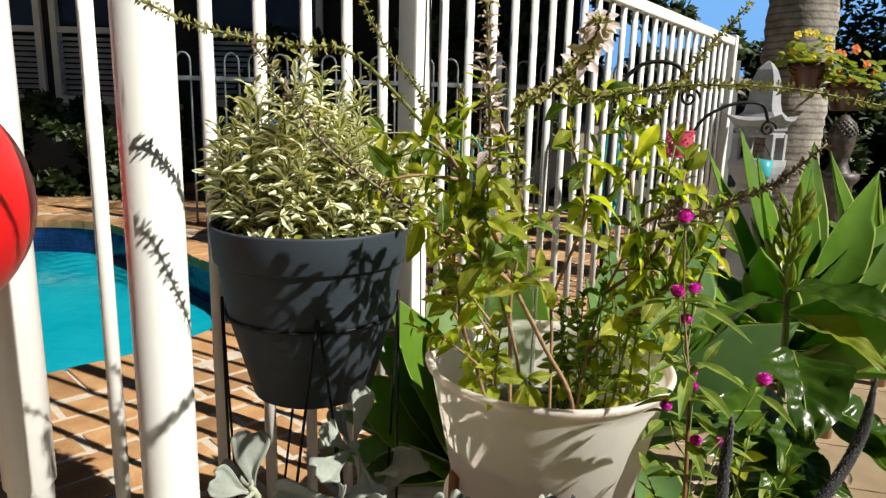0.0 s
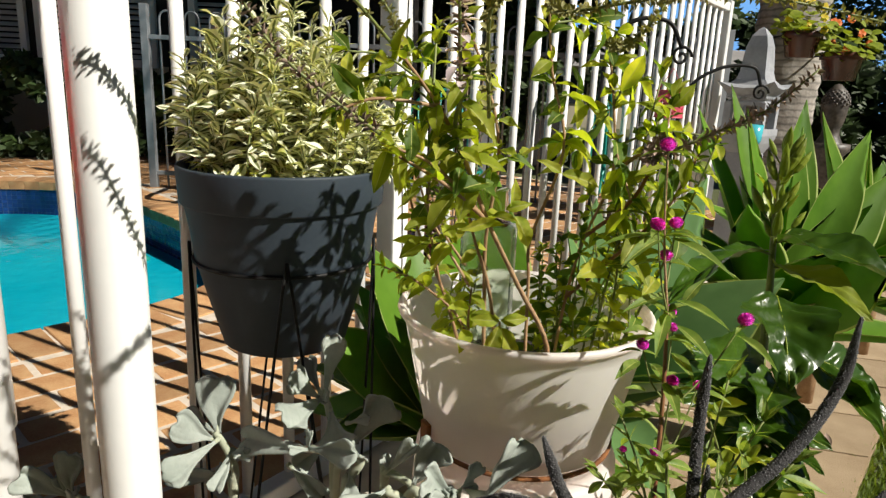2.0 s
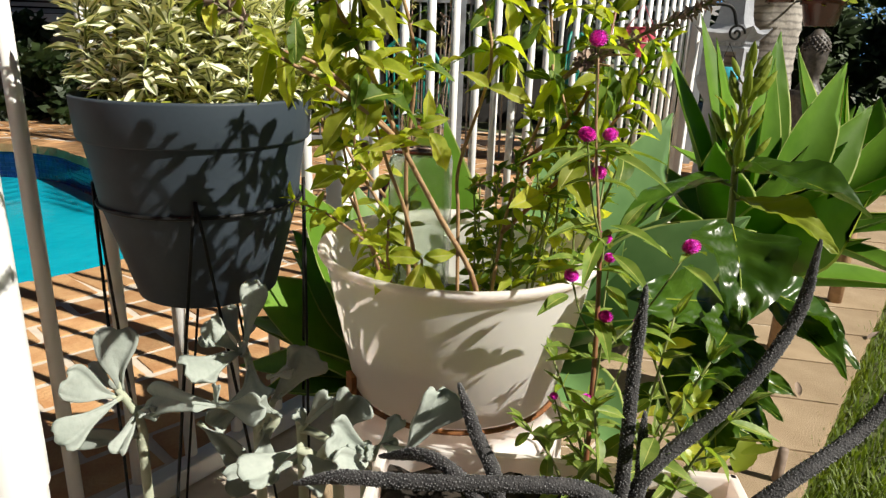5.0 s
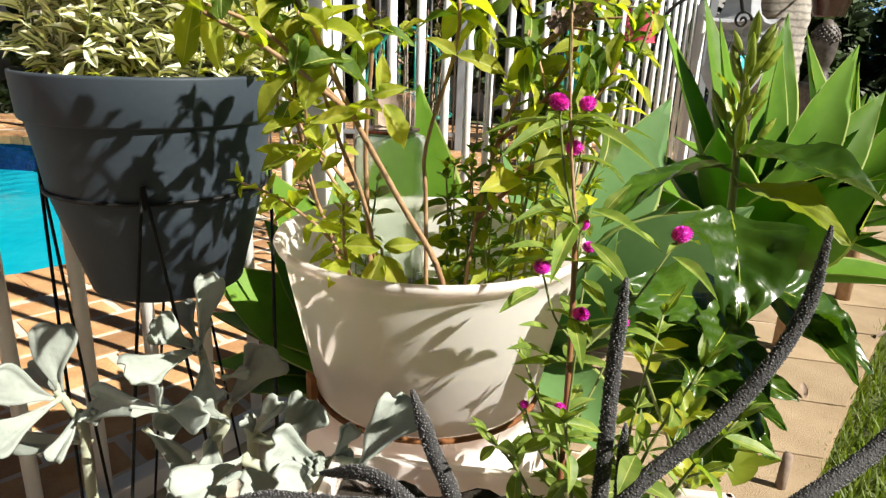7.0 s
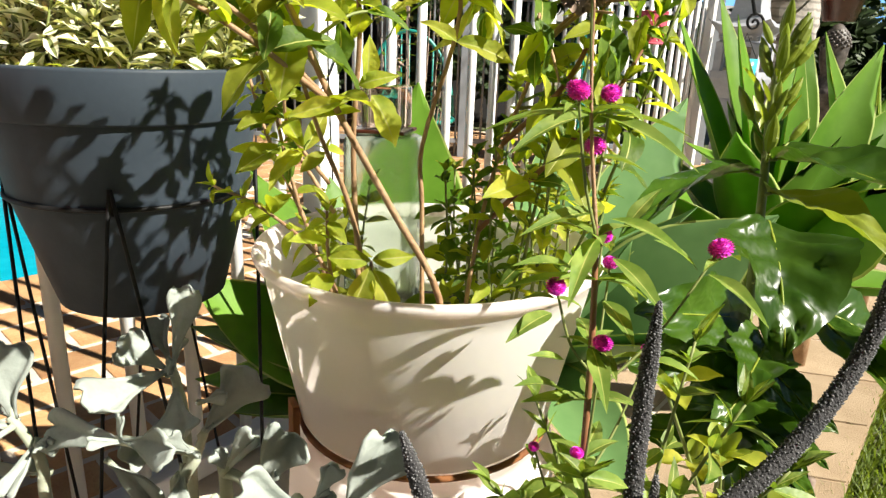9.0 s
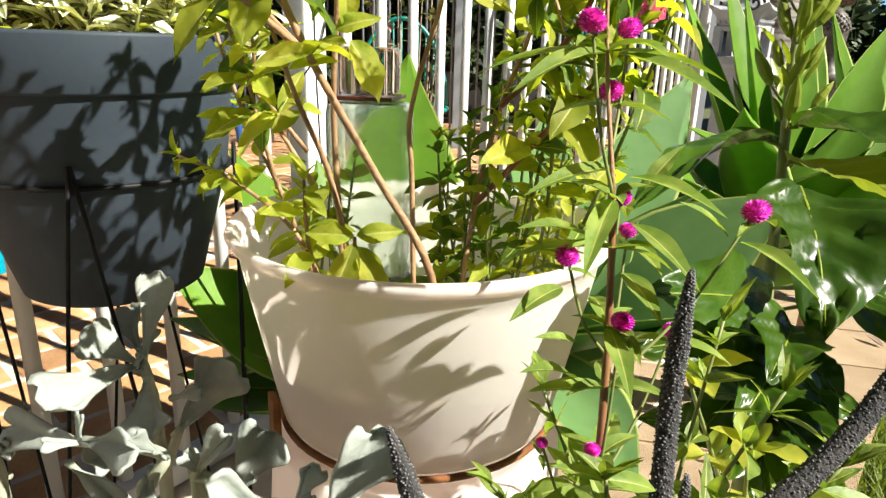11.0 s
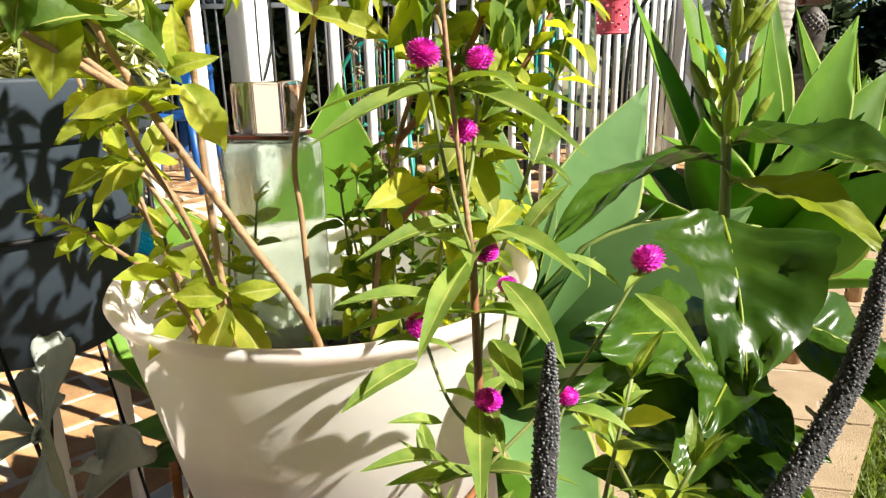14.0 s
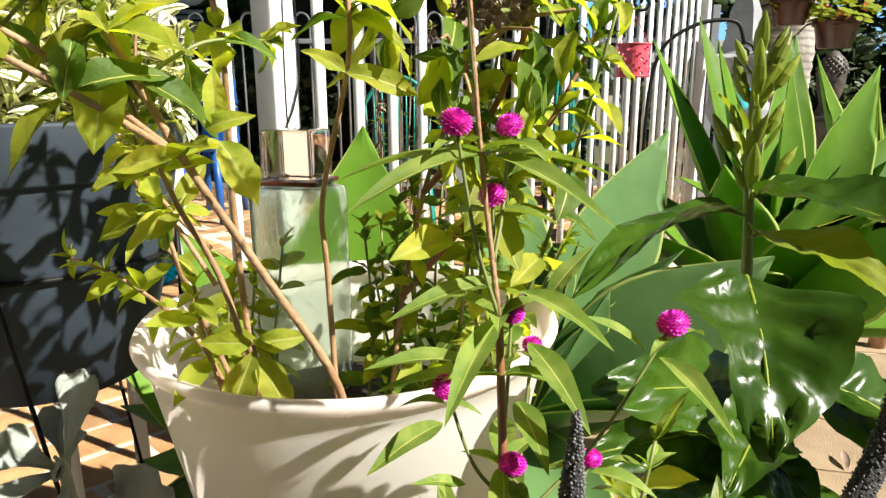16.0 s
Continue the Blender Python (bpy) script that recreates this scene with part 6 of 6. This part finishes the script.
def build_house():
    t = thing("house", "dark house wall with louvred windows under a deep verandah roof", "house", at=(-4, 7.4, -0.05))
    Y = 7.4
    holes = ((-5.6, -4.42), (-4.22, -3.05), (-2.6, -1.4))
    xs = [-10.0] + [v for h in holes for v in h] + [1.2]
    bm = bmesh.new()
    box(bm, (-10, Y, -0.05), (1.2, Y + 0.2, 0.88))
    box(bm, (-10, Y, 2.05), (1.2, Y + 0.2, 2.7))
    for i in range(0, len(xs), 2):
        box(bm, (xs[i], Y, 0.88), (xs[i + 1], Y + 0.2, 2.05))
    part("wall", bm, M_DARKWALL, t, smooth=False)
    part("lower_panel", box(bmesh.new(), (-5.8, Y - 0.03, 0.05), (-2.9, Y - 0.004, 0.86)), M_WALL, t, "pale rendered wall panel", smooth=False)
    for x0, x1 in holes:
        w = new("window")
        hang(w, t)
        fr = bmesh.new()
        for lo, hi in (((x0 - 0.05, Y - 0.05, 0.84), (x1 + 0.05, Y + 0.05, 0.92)), ((x0 - 0.05, Y - 0.05, 2.02), (x1 + 0.05, Y + 0.05, 2.09)), ((x0 - 0.05, Y - 0.05, 0.92), (x0 + 0.02, Y + 0.05, 2.02)),
                       ((x1 - 0.02, Y - 0.05, 0.92), (x1 + 0.05, Y + 0.05, 2.02)), ((x0, Y - 0.04, 1.58), (x1, Y + 0.05, 1.64))):
            box(fr, lo, hi)
        part("frame", fr, M_WHITE, w, "white painted window frame", smooth=False)
        for k in range(11):
            z = 0.95 + 0.057 * k
            part("louvre", box(bmesh.new(), (x0 + 0.02, -0.03, -0.003), (x1 - 0.02, 0.03, 0.003), Matrix.Translation((0, Y + 0.01, z)) @ Matrix.Rotation(radians(38), 4, "X")), M_LOUVRE, w, smooth=False)
        part("pane", box(bmesh.new(), (x0, Y + 0.02, 1.64), (x1, Y + 0.03, 2.02)), M_DARKGLASS, w, smooth=False)
        # near-black sheet: the unlit room behind the louvres, put into its colour
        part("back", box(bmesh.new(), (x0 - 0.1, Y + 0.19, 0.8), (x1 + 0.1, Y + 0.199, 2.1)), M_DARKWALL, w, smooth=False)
    part("roof", box(bmesh.new(), (-10.5, 4.9, 2.55), (2.6, 9.5, 2.72)), M_ROOF, t, smooth=False)
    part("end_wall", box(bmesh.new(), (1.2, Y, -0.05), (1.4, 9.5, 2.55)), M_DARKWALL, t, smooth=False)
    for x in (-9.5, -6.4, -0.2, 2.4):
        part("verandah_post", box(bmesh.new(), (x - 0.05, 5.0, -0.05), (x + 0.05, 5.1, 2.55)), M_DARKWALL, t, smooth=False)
    return t


def build_near_wall():
    """Added unseen behind the camera: closes the place; its near-black roof cuts fill light."""
    t = thing("wall_south", "unseen near-black wall and roof added to close the garden and cut fill light", "wall", kind="structure")
    part("unseen_wall", box(bmesh.new(), (-9.0, -3.2, -0.05), (3.0, -3.0, 2.6)), M_DARKWALL, t, smooth=False)
    # roof and posts are added out of view to block sky light
    part("unseen_roof", box(bmesh.new(), (-9.0, -3.4, 2.45), (0.7, -0.1, 2.56)), M_DARKWALL, t, smooth=False)
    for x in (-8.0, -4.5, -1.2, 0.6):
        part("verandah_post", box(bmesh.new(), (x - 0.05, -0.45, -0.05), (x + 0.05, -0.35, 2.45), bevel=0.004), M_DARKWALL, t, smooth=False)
    return t


def build_far_house():
    t = thing("neighbour_house", "pale neighbouring house with a grey roof behind trees", "house", at=(5, 17, -0.05))
    part("wall", box(bmesh.new(), (1.5, 16, -0.05), (9, 20, 1.35)), M_WALL, t, smooth=False)
    bm = bmesh.new()
    v = [bm.verts.new(p) for p in ((1.1, 15.6, 1.35), (9.4, 15.6, 1.35), (9.4, 20.4, 1.35), (1.1, 20.4, 1.35), (2.5, 18, 2.0), (8.0, 18, 2.0))]
    for f in ((0, 1, 5, 4), (1, 2, 5), (2, 3, 4, 5), (3, 0, 4), (0, 3, 2, 1)):
        bm.faces.new([v[i] for i in f])
    part("roof", bm, M_ROOF, t, smooth=False)
    for x in (2.6, 4.4, 6.2):
        part("window", box(bmesh.new(), (x, 15.97, 0.5), (x + 0.9, 16.02, 1.15)), M_DARKGLASS, t, smooth=False)
    return t


def build_backdrop():
    """Clear blue sky low over the far trees."""
    m = bpy.data.materials.new("blue_sky")
    m.use_nodes = True
    m.node_tree.nodes["Principled BSDF"].inputs["Base Color"].default_value = (0, 0, 0, 1)
    m.node_tree.nodes["Principled BSDF"].inputs["Emission Color"].default_value = (0.16, 0.42, 0.85, 1)
    m.node_tree.nodes["Principled BSDF"].inputs["Emission Strength"].default_value = 0.75
    bm = bmesh.new()
    bm.faces.new([bm.verts.new(p) for p in ((-40, 60, -1), (70, 60, -1), (70, 60, 22), (-40, 60, 22))])
    return tagged(obj("backdrop", bm, m, False), "clear blue sky", "sky", kind="structure")


def build_small_bits():
    c = Vector((-1.64, 3.66, -0.235))
    t = thing("pool_float", "small round green floating pool dispenser", "pool float", at=c)
    part("body", lathe(bmesh.new(), [(0.0, -0.02), (0.045, -0.015), (0.05, 0.006), (0.03, 0.02), (0, 0.022)], 24, c), M_TEAL, t)
    t = thing("stump", "short cut wooden stub standing by the path", "wood stub", at=(0.765, 1.115, -0.03))
    part("wood", tube(bmesh.new(), [(0.765, 1.115, -0.03), (0.767, 1.113, 0.07)], (0.010, 0.0085), 10), M_SPENT, t)
    dead = leaf_mesh("dead_leaf", M_SPENT, 0.05, 0.016, fold=0.9, droop=-0.3)
    for x, y, a in ((1.36, 1.75, 0.4), (1.28, 1.70, 2.0), (0.98, 1.42, 1.2)):
        ob = new("dead_leaf", dead)
        ob.matrix_basis = pose(x, y, 0.004, 0, 0, math.degrees(a))
        tagged(ob, "dry curled brown leaf lying on the pavers", "leaf", group="fallen leaves")


M_DARKGLASS = surf("dark_window_glass", (0.02, 0.025, 0.03), (0.03, 0.035, 0.04), 3, 0.06)


build_ground()
build_pool()
build_fence()
build_round_post()
build_red_ball()
build_dark_pot()
build_stand()
build_white_pot()
build_trough()
build_lower_pot()
build_rusty_ring()
build_bottle()
build_bed()
build_variegated_shrub()
build_basil()
build_gomphrena()
build_hibiscus()
build_warty_succulent()
build_agave((0.72, 1.34, 0.31), ((0.514, 1.30, 0.782, 0.068), (0.624, 1.42, 0.825, 0.085), (0.725, 1.31, 0.75, 0.092), (0.883, 1.35, 0.747, 0.10), (0.984, 1.40, 0.667, 0.105), (0.737, 1.0, 0.575, 0.12),
            (0.824, 1.10, 0.478, 0.13), (0.57, 1.10, 0.50, 0.12), (0.60, 1.28, 0.78, 0.085), (0.80, 1.45, 0.80, 0.10)), 3, 20, 0.44)
build_agave((1.06, 1.68, 0.32), ((0.925, 1.60, 0.776, 0.13), (1.00, 1.52, 0.72, 0.12), (1.18, 1.55, 0.66, 0.13)), 5, 22, 0.44)
build_agave((1.45, 2.05, 0.36), (), 8, 16, 0.42)
build_agave((0.29, 1.12, 0.26), ((0.38, 0.98, 0.50, 0.12), (0.52, 0.97, 0.40, 0.13), (0.30, 1.15, 0.62, 0.11), (0.22, 0.98, 0.60, 0.11), (0.34, 0.96, 0.56, 0.12), (0.507, 1.20, 0.657, 0.13), (0.564, 1.0, 0.532, 0.15)), 9, 16, 0.40, M_AGAVE_BLUE)
build_agave((0.06, 1.07, 0.20), ((0.112, 1.04, 0.672, 0.18), (-0.085, 1.00, 0.565, 0.13), (-0.032, 1.00, 0.44, 0.12), (-0.171, 1.0, 0.36, 0.13), (-0.130, 0.95, 0.27, 0.12), (-0.12, 1.14, 0.42, 0.13), (0.02, 0.97, 0.50, 0.11),
            (-0.20, 1.08, 0.24, 0.12), (-0.02, 1.20, 0.52, 0.13), (-0.10, 1.05, 0.48, 0.12), (-0.16, 0.97, 0.44, 0.12)), 12, 24, 0.36)
SILVER_A = ((-0.219, 0.71, 0.402, -0.225, 0.72, 0.464, 0.052), (-0.224, 0.71, 0.394, -0.258, 0.67, 0.429, 0.040), (-0.22, 0.70, 0.396, -0.256, 0.66, 0.372, 0.034), (-0.204, 0.71, 0.378, -0.213, 0.68, 0.348, 0.022),
            (-0.226, 0.72, 0.396, -0.268, 0.74, 0.407, 0.024), (-0.204, 0.71, 0.374, -0.184, 0.70, 0.379, 0.018), (-0.215, 0.73, 0.334, -0.289, 0.75, 0.311, 0.030))
SILVER_B = ((-0.108, 0.78, 0.420, -0.097, 0.80, 0.489, 0.030), (-0.116, 0.79, 0.419, -0.142, 0.82, 0.448, 0.028), (-0.116, 0.78, 0.416, -0.150, 0.76, 0.449, 0.038), (-0.113, 0.77, 0.417, -0.128, 0.67, 0.437, 0.040),
            (-0.095, 0.75, 0.411, -0.079, 0.70, 0.384, 0.045), (-0.072, 0.75, 0.369, -0.025, 0.76, 0.424, 0.048), (-0.074, 0.75, 0.399, -0.048, 0.74, 0.409, 0.016), (-0.100, 0.76, 0.372, -0.132, 0.72, 0.350, 0.030))
SILVER_C = ((-0.103, 0.66, 0.415, -0.188, 0.71, 0.383, 0.038), (-0.103, 0.66, 0.417, -0.048, 0.63, 0.423, 0.034), (-0.131, 0.69, 0.374, -0.100, 0.69, 0.338, 0.028), (-0.059, 0.66, 0.390, -0.057, 0.63, 0.350, 0.038),
            (-0.048, 0.66, 0.407, -0.062, 0.65, 0.420, 0.018), (0.009, 0.63, 0.398, 0.036, 0.64, 0.438, 0.042), (-0.018, 0.64, 0.407, 0.010, 0.62, 0.447, 0.018), (-0.03, 0.65, 0.36, -0.085, 0.62, 0.35, 0.036))
SILVER_D = ((0.050, 0.59, 0.413, 0.010, 0.55, 0.451, 0.036), (0.080, 0.57, 0.429, 0.112, 0.56, 0.482, 0.042), (0.058, 0.59, 0.420, 0.073, 0.58, 0.450, 0.016), (0.051, 0.58, 0.414, 0.024, 0.53, 0.432, 0.032),
            (0.032, 0.58, 0.412, -0.004, 0.54, 0.415, 0.032), (-0.018, 0.60, 0.409, -0.056, 0.56, 0.400, 0.034))
SILVER_E = ((-0.365, 0.66, 0.350, -0.362, 0.66, 0.402, 0.036), (-0.370, 0.66, 0.350, -0.408, 0.64, 0.382, 0.034), (-0.365, 0.66, 0.34, -0.340, 0.62, 0.365, 0.026), (-0.372, 0.66, 0.33, -0.42, 0.66, 0.33, 0.030))
build_silver_plant(SILVER_A, (((-0.203, 0.71, 0.301), (-0.201, 0.71, 0.350), (-0.206, 0.71, 0.374), (-0.222, 0.71, 0.404)), ((-0.205, 0.715, 0.25), (-0.208, 0.72, 0.31), (-0.215, 0.73, 0.334))), (-0.203, 0.71, -0.03))
build_silver_plant(SILVER_B, (((-0.094, 0.76, 0.341), (-0.100, 0.765, 0.405), (-0.112, 0.78, 0.425)), ((-0.09, 0.755, 0.30), (-0.082, 0.75, 0.34), (-0.072, 0.75, 0.369))), (-0.094, 0.76, -0.03))
build_silver_plant(SILVER_C, (((-0.066, 0.66, 0.344), (-0.06, 0.66, 0.381), (-0.050, 0.66, 0.407), (-0.103, 0.66, 0.417)), ((-0.022, 0.65, 0.370), (-0.020, 0.645, 0.40), (0.009, 0.63, 0.398))), (-0.045, 0.655, -0.03))
build_silver_plant(SILVER_D, (((0.045, 0.585, 0.38), (0.050, 0.59, 0.413), (0.080, 0.57, 0.429)), ((0.020, 0.59, 0.38), (0.0, 0.60, 0.40), (-0.018, 0.60, 0.409))), (0.035, 0.585, -0.03))
build_silver_plant(SILVER_E, (((-0.37, 0.66, 0.25), (-0.368, 0.66, 0.31), (-0.366, 0.66, 0.35)),), (-0.37, 0.66, -0.03))
build_hook(((0.445, 1.80, -0.05), (0.445, 1.80, 0.5), (0.447, 1.80, 0.86), (0.50, 1.80, 0.975), (0.60, 1.80, 0.985), (0.645, 1.80, 0.92)), "black wrought-iron hook holding a pink lantern")
build_pink_lantern()
build_hook(((0.79, 2.20, -0.05), (0.79, 2.20, 0.5), (0.81, 2.20, 0.79), (0.90, 2.20, 0.885), (1.02, 2.20, 0.900), (1.055, 2.20, 0.84)), "black wrought-iron hook holding a turquoise cup")
build_cup()
build_hose()
build_cable()
build_dry_shrub()
build_hoop_fence()
build_blue_chair()
build_wire_chair()
build_palm()
build_hung_pot((1.905, 3.62, 1.02), 0.098, 0.13, M_YELLOW, "brown glazed pot of yellow-flowered trailing plants", 1)
build_hung_pot((2.125, 3.60, 0.912), 0.108, 0.14, M_FLAME, "brown glazed pot of orange flowers on the palm", 2)
build_stone_lantern()
build_bust()
build_house()
build_far_house()
build_near_wall()
leaf_cloud("hedge", (((-1.4, 6.0, 0.6), (0.9, 0.4, 0.8)), ((0.2, 6.1, 1.0), (1.1, 0.4, 1.2)), ((1.7, 6.3, 0.9), (1.0, 0.4, 1.15)), ((2.9, 6.5, 0.7), (0.9, 0.4, 0.85)), ((-3.3, 6.2, 0.35), (1.1, 0.35, 0.5)), ((-5.2, 6.3, 0.35), (1.0, 0.35, 0.5))), 44000, 0.12, M_DARKLEAF, "dark shaded shrubs along the house", "hedge", "stuff", 1)
leaf_cloud("hedge", (((3.6, 6.4, 0.60), (0.9, 0.5, 0.75)), ((4.9, 6.2, 0.8), (1.0, 0.5, 1.1)), ((6.6, 6.0, 0.9), (1.2, 0.6, 1.2)), ((8.6, 5.6, 0.9), (1.3, 0.6, 1.2))), 52000, 0.15, M_DARKLEAF, "dark green clipped hedge behind the palm", "hedge", "stuff", 2)
leaf_cloud("tree", (((6.6, 9.0, 2.4), (1.5, 1.2, 1.3)), ((8.6, 9.0, 2.2), (1.7, 1.3, 1.4)), ((7.4, 9.5, 3.8), (2.0, 1.5, 1.2)), ((10.5, 9.2, 2.6), (1.6, 1.3, 1.5))), 30000, 0.16, M_TREELEAF, "dark leafy tree against the sky", "tree", seed=3, trunk=((7.4, 9.2, -0.05), (7.5, 9.2, 1.2), (7.6, 9.2, 2.2)))
leaf_cloud("far_trees", (((12, 28, 1.0), (4, 2, 1.3)), ((20, 27, 1.3), (4.5, 2, 1.8)), ((3, 30, 1.1), (5, 2, 1.5)), ((-8, 28, 1.6), (6, 2, 2.2)), ((30, 24, 1.4), (5, 2, 2.0))), 30000, 0.35, M_TREELEAF, "distant grey-green trees on the skyline", "trees", "stuff", 4)
build_backdrop()
build_small_bits()
build_grass()
build_path()
build_coping()
build_paving()
